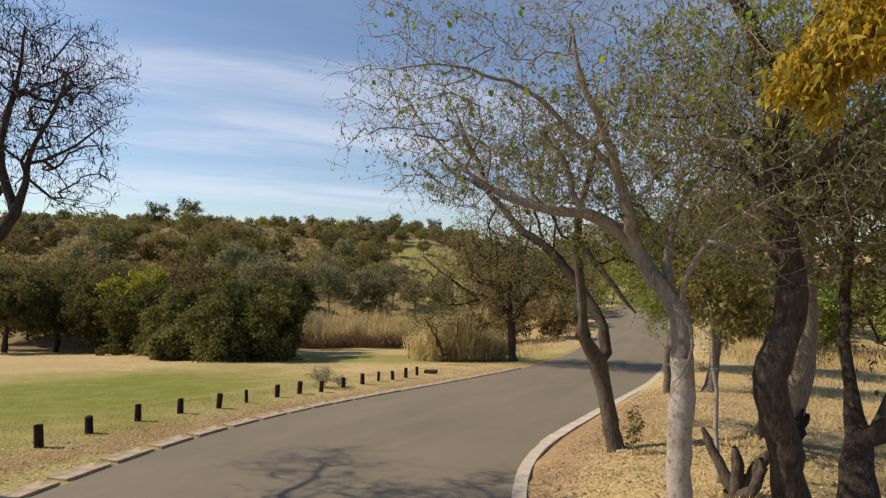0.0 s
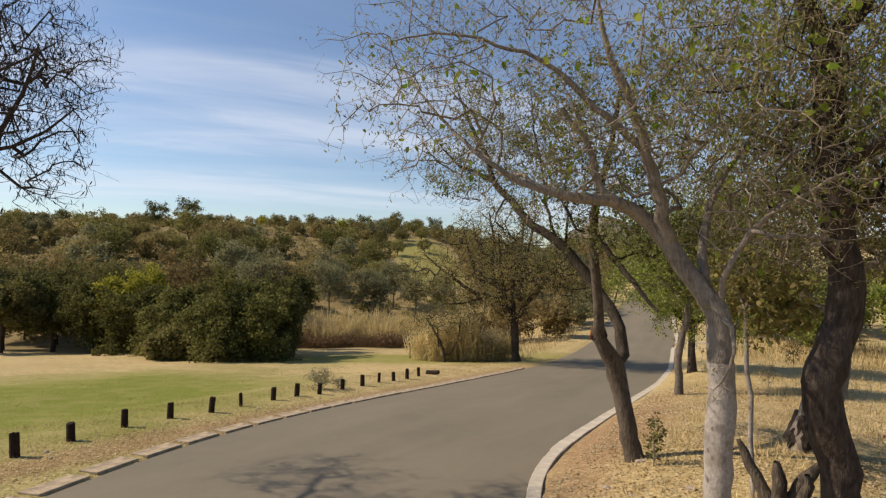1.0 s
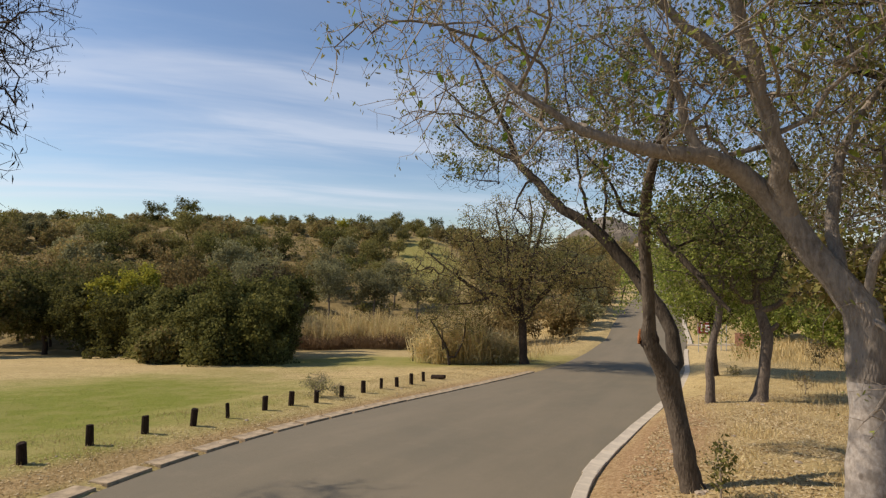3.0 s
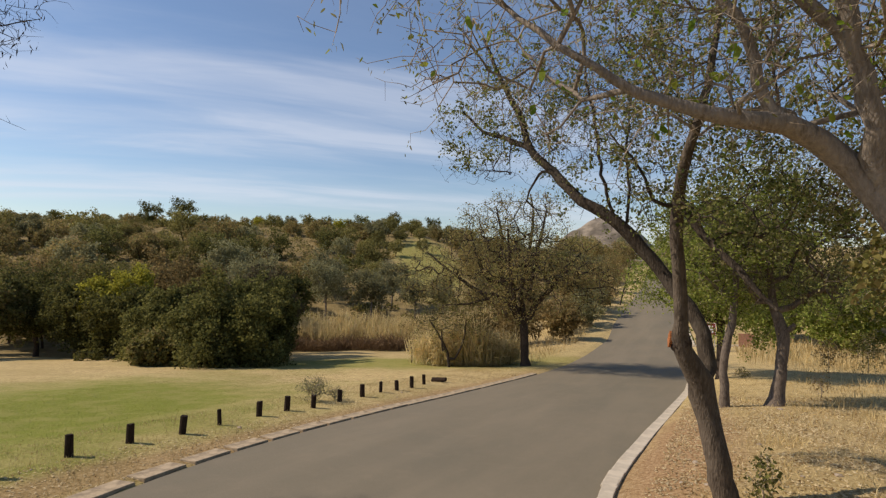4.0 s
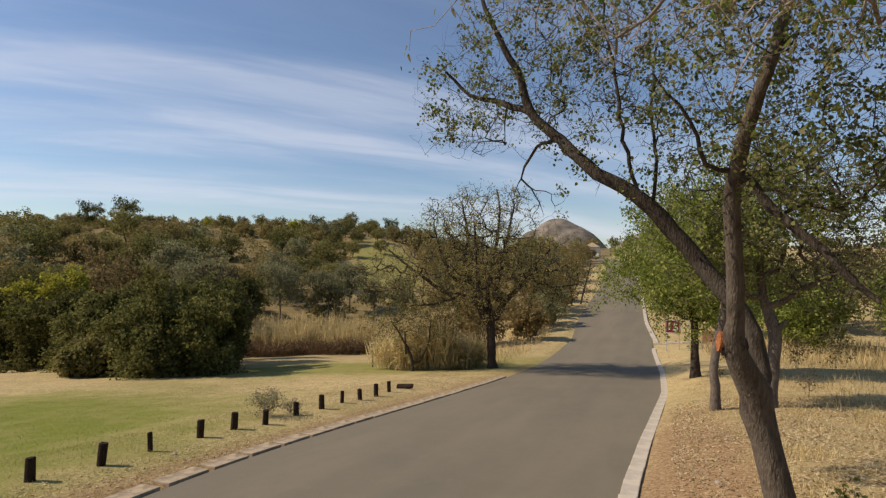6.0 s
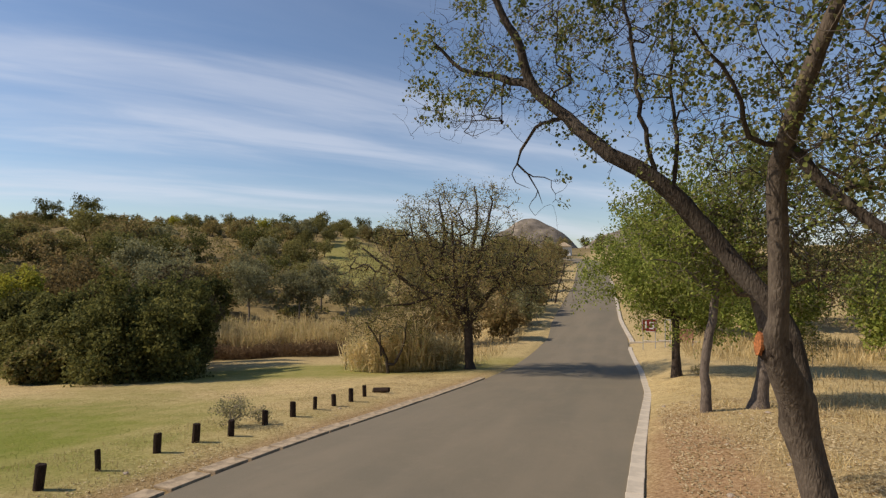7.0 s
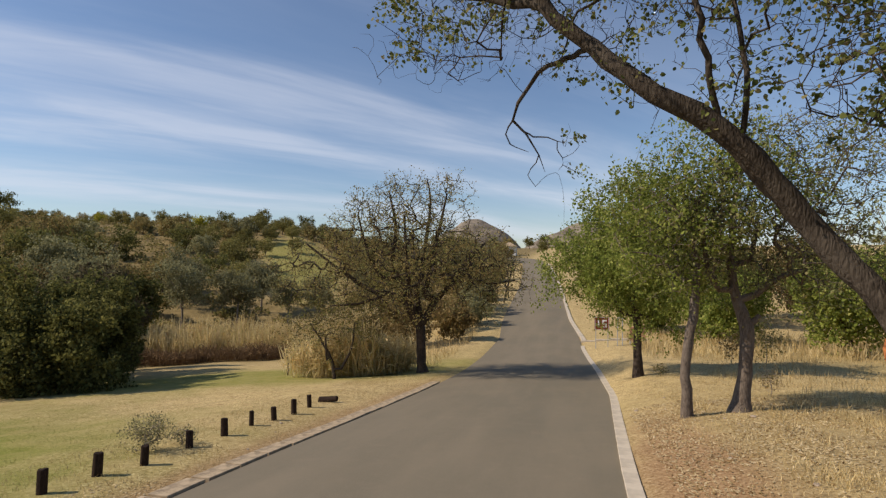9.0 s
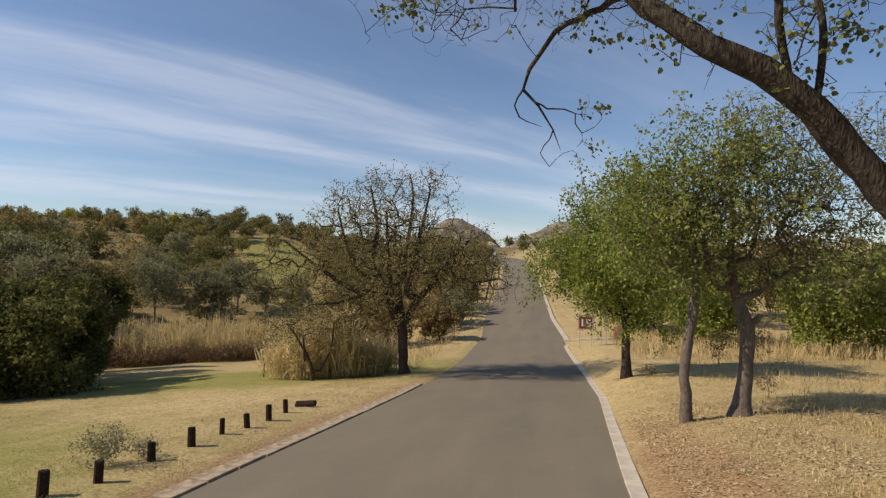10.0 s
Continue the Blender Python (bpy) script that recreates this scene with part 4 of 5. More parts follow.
    simple_tree("stout_tree", "stout brown-trunked tree with a broad grey-green crown", 18, [(-0.68, 20.9, z - 0.1, 0.306), (-0.64, 20.92, z + 0.2, 0.204), (-0.6, 20.95, -1.5, 0.162), (-0.52, 21.0, -0.8, 0.157), (-0.5, 21.05, -0.3, 0.162), (-0.62, 21.1, 0.1, 0.145), (-0.75, 21.15, 0.6, 0.111), (-0.8, 21.2, 1.5, 0.085), (-0.7, 21.3, 2.6, 0.051)],
                [[(-0.3, 21.0, -0.1, 0.076), (-0.22, 21.0, 0.0, 0.051)], [(-0.3, 21.1, 0.5, 0.085), (0.2, 21.2, 0.9, 0.068), (0.9, 21.3, 1.1, 0.043)], [(-1.1, 21.0, 0.6, 0.076), (-1.4, 20.9, 1.1, 0.06), (-1.5, 20.8, 1.9, 0.034)], [(-0.4, 21.2, 1.3, 0.068), (-0.1, 21.4, 2.2, 0.043)]],
                [(-0.5, 21.1, 1.8, 2.1, 1.9, 1.4), (1.0, 21.2, 1.4, 1.8, 1.6, 1.2), (-1.2, 20.9, 2.8, 1.6, 1.5, 1.2), (0.3, 21.2, 3.2, 1.9, 1.6, 1.2), (1.6, 21.4, 2.6, 1.6, 1.4, 1.2), (0.6, 21.2, 4.0, 2.0, 1.6, 1.1), (2.3, 21.4, 3.4, 1.2, 1.2, 1.0)], 800, 0.25, 0.0042, 0.38, M_BARK_T, M_TWIG_M, M_LEAF_STOUT, 14500, 0.08, 0.07, 0.5, 7500, clumps=110, tuft=0.28)
    z = gz(-2.0, 30.3)
    simple_tree("round_green_tree", "leafy bright green tree with a dark trunk by the kerb", 19, [(-2.0, 30.3, z - 0.1, 0.26), (-2.02, 30.3, z + 0.3, 0.2), (-2.05, 30.3, -2.3, 0.17), (-2.05, 30.35, -1.2, 0.15), (-2.2, 30.4, 0.0, 0.13), (-2.1, 30.5, 1.6, 0.1), (-2.0, 30.6, 3.2, 0.05)],
                [[(-1.7, 30.3, -1.0, 0.08), (-1.2, 30.2, -0.4, 0.06)], [(-2.5, 30.2, -0.9, 0.08), (-3.2, 30.0, 0.0, 0.06)]],
                [(-2.2, 30.4, 1.4, 2.8, 2.6, 2.6), (-3.3, 30.2, 1.0, 2.0, 2.0, 1.4), (-1.4, 30.5, 2.9, 2.0, 2.0, 1.5), (-0.6, 30.3, 1.4, 1.6, 1.6, 1.3)], 520, 0.32, 0.004, 0.43, M_BARK_D, M_TWIG_D, M_LEAF_GREEN, 46000, 0.12, 0.15, 0.6, 2600, thick=0.02, clumps=120, tuft=0.46)
    # the spreading tree across the road
    z = gz(-12.5, 34.0)
    simple_tree("spreading_tree", "spreading brown-olive tree with a forked dark trunk, almost leafless above", 20, [(-12.3, 34.0, z - 0.1, 0.36), (-12.36, 34.0, z + 0.3, 0.26), (-12.4, 34.0, -3.1, 0.215), (-12.45, 34.0, -2.3, 0.21), (-12.5, 34.0, -1.6, 0.2), (-12.65, 34.1, -0.8, 0.182), (-12.7, 34.2, 0.0, 0.156), (-12.3, 34.3, 2.0, 0.111), (-12.0, 34.2, 4.3, 0.065), (-12.15, 34.1, 5.6, 0.026)],
                [[(-12.65, 33.8, -1.9, 0.208), (-13.1, 33.5, -0.9, 0.182), (-13.9, 33.2, -0.45, 0.143), (-14.9, 32.9, -0.2, 0.117), (-16.6, 32.4, 1.0, 0.078), (-18.0, 32.1, 2.1, 0.039)],
                 [(-12.75, 33.7, -1.4, 0.169), (-13.3, 33.4, 0.0, 0.156), (-13.7, 33.2, 1.15, 0.13), (-13.5, 33.0, 2.9, 0.091), (-13.8, 32.8, 4.8, 0.039)],
                 [(-12.2, 34.0, -1.8, 0.195), (-11.6, 33.9, -0.75, 0.169), (-10.8, 33.8, 0.0, 0.13), (-10.2, 33.8, 0.86, 0.104), (-9.0, 33.7, 2.2, 0.046)],
                 [(-12.1, 33.6, -0.5, 0.156), (-11.8, 33.4, 0.6, 0.13), (-11.3, 33.1, 2.6, 0.091), (-10.8, 32.9, 4.6, 0.039)],
                 [(-14.2, 33.0, 0.4, 0.091), (-14.9, 32.6, 1.8, 0.072), (-15.3, 32.3, 3.6, 0.039)],
                 [(-12.8, 33.2, -0.6, 0.143), (-12.6, 32.2, 0.4, 0.117), (-12.4, 31.2, 1.9, 0.078), (-12.3, 30.6, 3.4, 0.039)],
                 [(-14.0, 32.9, -0.5, 0.078), (-15.2, 32.2, -0.9, 0.058), (-16.4, 31.7, -1.0, 0.033)]],
                [(-12.6, 32.6, 1.2, 4.0, 3.6, 2.6), (-16.0, 32.3, 0.8, 3.4, 2.5, 2.2), (-9.6, 33.0, 1.0, 2.4, 2.6, 1.9), (-12.4, 32.8, 3.6, 3.2, 2.8, 2.0), (-15.0, 32.4, 2.9, 2.3, 2.2, 1.6), (-10.5, 31.0, 1.2, 2.5, 2.0, 1.6), (-17.3, 31.9, 0.2, 2.4, 1.5, 1.5), (-8.4, 33.4, 0.6, 1.8, 1.8, 1.3)], 1200, 0.28, 0.0085, 0.41, M_BARK_D, M_TWIG_M, M_LEAF_D, 25000, 0.1, 0.09, 0.6, 7000, thick=0.02, clumps=120, tuft=0.45)
    z = gz(-16.4, 31.8)
    simple_tree("thorny_shrub_tree", "small multi-stemmed dry tree among reeds", 21, [(-16.3, 31.8, z - 0.1, 0.1), (-16.4, 31.8, z + 0.8, 0.08), (-16.9, 31.7, z + 1.8, 0.06), (-17.5, 31.6, z + 2.7, 0.04)],
                [[(-16.0, 31.9, z + 0.5, 0.07), (-15.5, 32.0, z + 1.5, 0.055), (-15.3, 32.0, z + 2.8, 0.03)], [(-16.6, 31.6, z + 1.0, 0.06), (-16.6, 31.4, z + 2.2, 0.04)]],
                [(-17.3, 31.8, z + 2.8, 2.0, 1.7, 1.3), (-15.6, 32.0, z + 3.0, 1.7, 1.5, 1.2)], 220, 0.25, 0.0035, 0.4, M_BARK_D, M_TWIG_D, M_LEAF_A, 2800, 0.09, 0.1, 0.6, 900, thick=0.018)
    # bare tree with hanging pods; its unseen left crown is added to shade the road
    z = gz(-10.9, 4.2)
    simple_tree("bare_tree", "nearly leafless dark tree hung with dry pods", 22, [(-11.1, 3.2, z - 0.2, 0.177), (-10.95, 3.35, z + 0.3, 0.136), (-10.6, 3.7, 0.6, 0.102), (-9.95, 4.2, 1.75, 0.088), (-9.62, 4.45, 2.2, 0.078), (-9.51, 4.6, 2.53, 0.068), (-9.45, 4.72, 3.0, 0.044), (-9.45, 4.8, 3.55, 0.034), (-9.15, 4.9, 4.04, 0.024), (-8.9, 4.95, 4.7, 0.014)],
                [[(-9.6, 4.6, 2.7, 0.051), (-9.76, 4.6, 2.95, 0.044), (-9.95, 4.6, 3.6, 0.034), (-9.85, 4.75, 4.6, 0.024), (-9.8, 4.8, 5.4, 0.014)], [(-9.3, 4.85, 3.35, 0.024), (-8.9, 5.05, 3.55, 0.018), (-8.5, 5.2, 3.85, 0.01)], [(-10.4, 4.3, 2.6, 0.048), (-10.8, 4.2, 3.2, 0.041), (-10.9, 4.2, 4.5, 0.027)], [(-11.2, 4.3, 3.5, 0.045), (-12.2, 4.7, 4.3, 0.035), (-13.6, 5.2, 5.1, 0.02)], [(-9.7, 4.7, 4.3, 0.02), (-9.2, 4.95, 4.55, 0.015), (-8.8, 5.1, 4.75, 0.008)]],
                [(-9.25, 4.9, 3.8, 0.95, 1.0, 1.2), (-9.0, 5.0, 3.0, 0.75, 0.7, 0.6), (-10.6, 4.3, 4.6, 1.5, 1.6, 1.6), (-9.6, 4.7, 5.1, 1.0, 1.2, 0.9), (-9.9, 5.4, 4.6, 1.0, 1.0, 1.1), (-10.6, 6.2, 5.2, 0.9, 0.9, 0.9), (-13.9, 5.3, 5.2, 1.2, 1.2, 0.8), (-12.8, 4.9, 5.0, 0.9, 0.9, 0.7)], 640, 0.16, 0.0034, 0.38, M_BARK_D, M_TWIG_D, M_POD, 4600, 0.1, 0.05, 0.16, 7500, droop=1.5)


roadside_trees()


# ---- bush and woods across the valley ----
def lumpy(rng, x, y, z, rx, ry, rz, n):
    """Smaller blobs about an ellipsoid, for an uneven outline."""
    out = [(x, y, z, rx * 0.62, ry * 0.62, rz * 0.66)]
    for _ in range(n):
        d = rng.normal(size=3)
        d /= np.linalg.norm(d)
        k = rng.uniform(0.2, 0.46)
        out.append((x + d[0] * rx * 0.72, y + d[1] * ry * 0.72, z + d[2] * rz * 0.72, rx * k, ry * k, rz * k))
    return out


def bush(name, label, category, seed, x, y, h, rad, leaf_mat, leaves, size, stem=0.12, clear=0.01, bark_mat=None, twigs=300, group="", n=260, z=None, open_=0.16):
    rng = np.random.default_rng(seed)
    z = gz(x, y) if z is None else z
    e = thing(name, (x, y, z), label, category, group)
    s = Skeleton(seed)
    lo = h * clear
    first = s.limb([(x, y, z - 0.2, stem * 1.3), (x + 0.05, y, z + lo * 0.5, stem), (x + rng.normal() * 0.2, y + rng.normal() * 0.2, z + max(lo, 0.3) + h * 0.12, stem * 0.8)], step=0.4)
    for k in range(4):
        a = k * 1.57 + rng.uniform(0, 1)
        s.limb([(x + math.cos(a) * rad * 0.25, y + math.sin(a) * rad * 0.25, z + lo + h * 0.25, stem * 0.5), (x + math.cos(a) * rad * 0.5, y + math.sin(a) * rad * 0.5, z + lo + h * 0.42, stem * 0.3)], first[-1], step=0.5)
    zc = z + lo + (h - lo) * 0.5
    blobs = lumpy(rng, x, y, zc, rad, rad, (h - lo) * 0.5, 20)
    if clear < 0.05:
        # branches sweep down to the ground
        for k in range(9):
            a = k * 0.7 + rng.uniform(-0.2, 0.2)
            q = rng.uniform(0.55, 0.95)
            blobs.append((x + math.cos(a) * rad * q, y + math.sin(a) * rad * q, z + h * 0.12, rad * 0.3, rad * 0.3, h * 0.14))
    pts = np.vstack([crown_points(rng, blobs, n // 3, 0.5), clumped(rng, blobs, n, max(14, int(11 * rad)), rad * 0.1)])
    pts = pts[pts[:, 2] > z + 0.1]
    s.fill(pts, max(0.3, rad * 0.1), first[-1], 0.2)
    if twigs:
        tips = s.P[rng.integers(first[-1], s.n, twigs)] + rng.normal(size=(twigs, 3)) * rad * 0.09
        s.fill(tips, rad * 0.06, first[-1], 0.3)
    r = s.build(e, stem * 0.05, 0.42, bark_mat or M_BARK_D, M_TWIG_D, 0.03, limb_names=("trunk",))
    s.foliage(e, r, "foliage", leaf_mat, leaves, size, rad * open_ * 0.3, 0.75, 0.25, 10, first[-1])
    return e


D_LAB = "dense dark green riverside bush at the lawn's edge"
T_LAB = "dark olive riverside tree with a bare leaning trunk"
for k, (x, y, h, rad, mat, lab, clear) in enumerate([
    (-29.4, 27.2, 5.0, 3.5, M_LEAF_DK, D_LAB, 0.01), (-32.0, 31.2, 7.2, 3.3, M_LEAF_DK, D_LAB, 0.01), (-34.4, 26.4, 2.3, 2.0, M_LEAF_A, "low olive bush sprawling onto the lawn", 0.01),
    (-38.5, 29.6, 5.6, 3.2, M_LEAF_DK, D_LAB, 0.01), (-43.8, 30.5, 5.4, 3.4, M_LEAF_DK, D_LAB, 0.03), (-51.5, 31.4, 6.4, 3.8, M_LEAF_DK, T_LAB, 0.22), (-47.5, 32.5, 8.8, 3.4, M_LEAF_YG, "yellow-green tree among dark riverside bush", 0.08),
    (-59.5, 31.6, 8.0, 4.6, M_LEAF_DK, T_LAB, 0.3), (-58.0, 26.5, 6.8, 3.6, M_LEAF_A, T_LAB, 0.3), (-67.5, 30.9, 8.0, 5.0, M_LEAF_A, T_LAB, 0.3),
    (-55, 36, 9.0, 4.4, M_LEAF_A, "olive riverside tree above the bush", 0.1), (-35.5, 36.5, 7.8, 3.6, M_LEAF_PB, D_LAB, 0.05),
    (-43, 42, 9.6, 4.4, M_LEAF_GY, "grey-green tree in the valley", 0.1), (-48, 38.5, 8.6, 4.2, M_LEAF_BR, "brown-olive tree in the valley", 0.1),
    (-62, 41, 9.8, 5.0, M_LEAF_A, "olive tree in the valley", 0.1), (-71, 38, 9.6, 4.6, M_LEAF_A, "olive tree in the valley", 0.15), (-78, 38, 9.8, 5.6, M_LEAF_BR, "brown-leaved winter tree in the valley", 0.15),
    (-61, 47, 10.6, 4.4, M_LEAF_BR, "brown-leaved winter tree in the valley", 0.1), (-57, 52, 12.0, 4.4, M_LEAF_GY, "grey-green tree in the valley", 0.1), (-40.2, 43.5, 8.2, 2.6, M_LEAF_DK, D_LAB, 0.05)]):
    bush("riverside_bush", lab, "bush" if clear < 0.2 else "tree", 100 + k, x, y, h, rad, mat, 36000 if x > -43 and y < 33 else 22000, 0.115 + 0.0022 * abs(x), stem=0.12 if clear < 0.2 else 0.2, clear=clear, group="valley bush", n=420, twigs=900)
for k, (x, y, h, rad) in enumerate([(-46.5, 68, 8.0, 3.2), (-41, 71, 7.4, 2.9), (-53, 66, 8.8, 3.4), (-58, 72, 8.4, 3.4), (-48, 76, 7.6, 3.0), (-38.5, 75, 6.6, 2.6)]):
    bush("grey_thorn_tree", "airy grey-green thorn tree above the reeds", "tree", 130 + k, x, y, h, rad, M_LEAF_GY, 5200, 0.24, 0.13, 0.34, M_BARK_G, 500, "grey thorn trees", 200, None, 0.2)
for k, (x, y, h, rad, mat, lab) in enumerate([
    (10.5, 41.5, 6.6, 3.9, M_LEAF_GREEN, "large green bush beyond the dry grass"), (15.5, 43, 7.4, 4.6, M_LEAF_GREEN, "large green bush beyond the dry grass"), (6.0, 47.5, 5.6, 3.0, M_LEAF_GREEN, "green bush beyond the dry grass"),
    (19, 37, 7.0, 4.6, M_LEAF_DK, "dark bush beyond the dry grass"), (1.6, 54, 6.0, 3.2, M_LEAF_GREEN, "green bush behind the sign"), (8, 60, 8.0, 4.5, M_LEAF_A, "olive tree beyond the dip"),
    (16, 62, 9.0, 5.5, M_LEAF_BR, "brown-olive tree beyond the dip"), (25, 50, 9.0, 5.5, M_LEAF_A, "olive tree beyond the dry grass"), (2, 72, 7.0, 4.0, M_LEAF_BR, "brown-olive tree on the rise"), (-1.5, 86, 6.0, 3.5, M_LEAF_A, "olive tree on the rise")]):
    bush("verge_bush", lab, "bush", 150 + k, x, y, h, rad, mat, 15000, 0.2, 0.1, 0.06, group="bush right of the road", twigs=500)
for k, (x, y, h, rad, mat) in enumerate([(-14.6, 62.5, 3.6, 2.2, M_LEAF_GY), (-17.5, 47, 4.2, 2.4, M_LEAF_BR), (-15.8, 54, 3.4, 2.0, M_LEAF_BR), (-17.5, 70, 4.5, 2.6, M_LEAF_BR), (-19, 80, 5.0, 2.8, M_LEAF_A), (-21, 58, 4.4, 2.6, M_LEAF_BR), (-22, 95, 5.5, 3.2, M_LEAF_BR), (-18.5, 40, 3.2, 1.9, M_LEAF_BR), (-13.7, 49.5, 2.6, 1.6, M_LEAF_BR), (-14.0, 57.5, 3.2, 1.9, M_LEAF_GY), (-15.4, 67, 4.2, 2.4, M_LEAF_HB), (-16.6, 77, 4.6, 2.6, M_LEAF_BR), (-17.6, 90, 5.0, 2.9, M_LEAF_HB), (-19.5, 108, 5.4, 3.0, M_LEAF_BR), (-22, 128, 5.6, 3.2, M_LEAF_HB), (-24.5, 148, 5.6, 3.2, M_LEAF_BR)]):
    bush("roadside_bush", "dry brown-olive bush on the road bank", "bush", 170 + k, x, y, h, rad, mat, 4200, 0.2, 0.07, 0.05, group="road bank bushes", twigs=500)


def hillside():
    rng = np.random.default_rng(77)
    kinds = []
    for k, (mat, lab, h, rad, clear) in enumerate([(M_LEAF_HB, "brown winter thornbush on the hillside", 4.2, 2.3, 0.12), (M_LEAF_HB, "brown winter thornbush on the hillside", 3.4, 2.2, 0.05), (M_LEAF_HO, "olive thornbush on the hillside", 4.6, 2.4, 0.18), (M_LEAF_GY, "grey-green thornbush on the hillside", 4.0, 2.3, 0.15), (M_LEAF_DK, "dark evergreen bush on the hillside", 4.8, 2.6, 0.1), (M_LEAF_YG, "yellow-green bush on the hillside", 3.8, 2.0, 0.1)]):
        kinds.append(bush("hillside_tree", lab, "tree", 200 + k, -60 - 8 * k, 130, h, rad, mat, 2600, 0.24, 0.09, clear, M_BARK_D, 300, "hillside trees", 120, None, 0.24))
    made, tries = 0, 0
    while made < 270 and tries < 20000:
        tries += 1
        x, y = rng.uniform(-210, -12), rng.uniform(35, 260)
        s = -0.563 * x + 0.826 * y
        t = -0.826 * x - 0.563 * y
        u = x - float(centre(y))
        if s < 80 or s > 205 or -u < 10 + 0.05 * max(0, y - 60):
            continue
        # the open fairway runs straight up the slope
        a, b = x + 58, y - 106
        along, across = a * math.cos(radians(122)) + b * math.sin(radians(122)), -a * math.sin(radians(122)) + b * math.cos(radians(122))
        if (along / 30) ** 2 + (across / 8.5) ** 2 < 1:
            continue
        k = rng.choice(6, p=[0.28, 0.22, 0.24, 0.17, 0.07, 0.02])
        sc = rng.uniform(0.95, 1.75) if s < 140 else rng.uniform(0.5, 0.9)
        copy_thing(kinds[k], pose(x, y, gz(x, y) - 0.1, 0, 0, rng.uniform(0, 360)) @ Matrix.Diagonal((sc, sc, sc * rng.uniform(0.8, 1.15), 1)))
        made += 1
    for x, y, sc, k in [(-138, 108, 1.7, 4), (-148, 105, 1.45, 4), (-83, 79, 1.5, 4), (-70, 100, 1.0, 2), (-66, 106, 0.9, 2), (-72, 118, 0.9, 2), (-74.5, 121, 0.8, 3), (-70, 124, 0.85, 2), (-75, 112, 0.95, 2), (-80, 125, 1.1, 2), (-77.5, 104, 1.25, 2), (-80, 100, 1.3, 4), (-63, 113, 0.8, 2), (-88, 140, 1.2, 2)]:
        copy_thing(kinds[k], pose(x, y, gz(x, y) - 0.1, 0, 0, 40 * k + x) @ Matrix.Diagonal((sc * 0.9, sc * 0.9, sc, 1)))
    # right-hand rise
    for _ in range(46):
        y = rng.uniform(75, 300)
        x = max(float(centre(y)), -14) + rng.uniform(11, 20 + 0.5 * y)
        k = rng.choice(4)
        sc = rng.uniform(0.8, 1.3)
        copy_thing(kinds[k], pose(x, y, gz(x, y) - 0.1, 0, 0, rng.uniform(0, 360)) @ Matrix.Diagonal((sc, sc, sc, 1)))
    # open ground where the road bends away, with a few trees and a belt of bush beyond
    for x, y, sc, k in [(-24.5, 158, 1.5, 0), (-28, 170, 1.6, 0), (-33, 168, 1.8, 1), (-38, 178, 1.9, 0), (-44, 186, 2.0, 2), (-51, 195, 2.1, 0), (-16.2, 218, 1.15, 2), (-9.5, 218, 1.1, 0), (2, 240, 1.2, 2), (-28, 300, 1.5, 2), (-40, 305, 1.6, 0), (-15, 310, 1.5, 3), (-3, 300, 1.6, 2), (10, 315, 1.7, 0), (22, 300, 1.5, 2), (-50, 320, 1.7, 3), (-22, 335, 1.8, 4), (4, 340, 1.8, 2), (34, 320, 1.7, 0)]:
        copy_thing(kinds[k], pose(x, y, gz(x, y) - 0.1, 0, 0, 50 * k + x) @ Matrix.Diagonal((sc, sc, sc, 1)))
    # low scrub between them
    n = 4200
    xs, ys = rng.uniform(-230, -14, n), rng.uniform(30, 260, n)
    s = -0.563 * xs + 0.826 * ys
    a, b = xs + 58, ys - 106
    c, d = math.cos(radians(122)), math.sin(radians(122))
    ok = (s > 76) & (s < 210) & (((a * c + b * d) / 28) ** 2 + ((-a * d + b * c) / 8.0) ** 2 > 1) & (centre(ys) - xs > 10)
    xs, ys = xs[ok], ys[ok]
    zs = land(xs, ys)
    m = 44
    rad = rng.uniform(0.7, 1.9, len(xs))
    dirs = rng.normal(size=(len(xs), m, 3))
    dirs /= np.linalg.norm(dirs, axis=2, keepdims=True)
    dirs[:, :, 2] = np.abs(dirs[:, :, 2]) * 0.85
    pos = np.stack([xs, ys, zs], -1)[:, None] + dirs * rad[:, None, None] * rng.uniform(0.5, 1.0, (len(xs), m, 1))
    pos = pos.reshape(-1, 3)
    way = rng.normal(size=pos.shape)
    v, f = blades(rng, pos, way, rng.uniform(0.25, 0.6, len(pos)), 0.8)
    half = len(xs) // 2 * m
    tagged(mesh_object("brown_scrub", v[:half * 4], f[:half], M_LEAF_HB, False), "low brown scrub covering the hillside", "scrub", kind="stuff")
    tagged(mesh_object("olive_scrub", v[half * 4:] , f[:len(f) - half], M_LEAF_HO, False), "low olive scrub covering the hillside", "scrub", kind="stuff")


hillside()


# ---- grass, reeds and leaf litter ----
def on_ground(x, y):
    return np.array([ground_at(a, b).z for a, b in zip(x, y)])


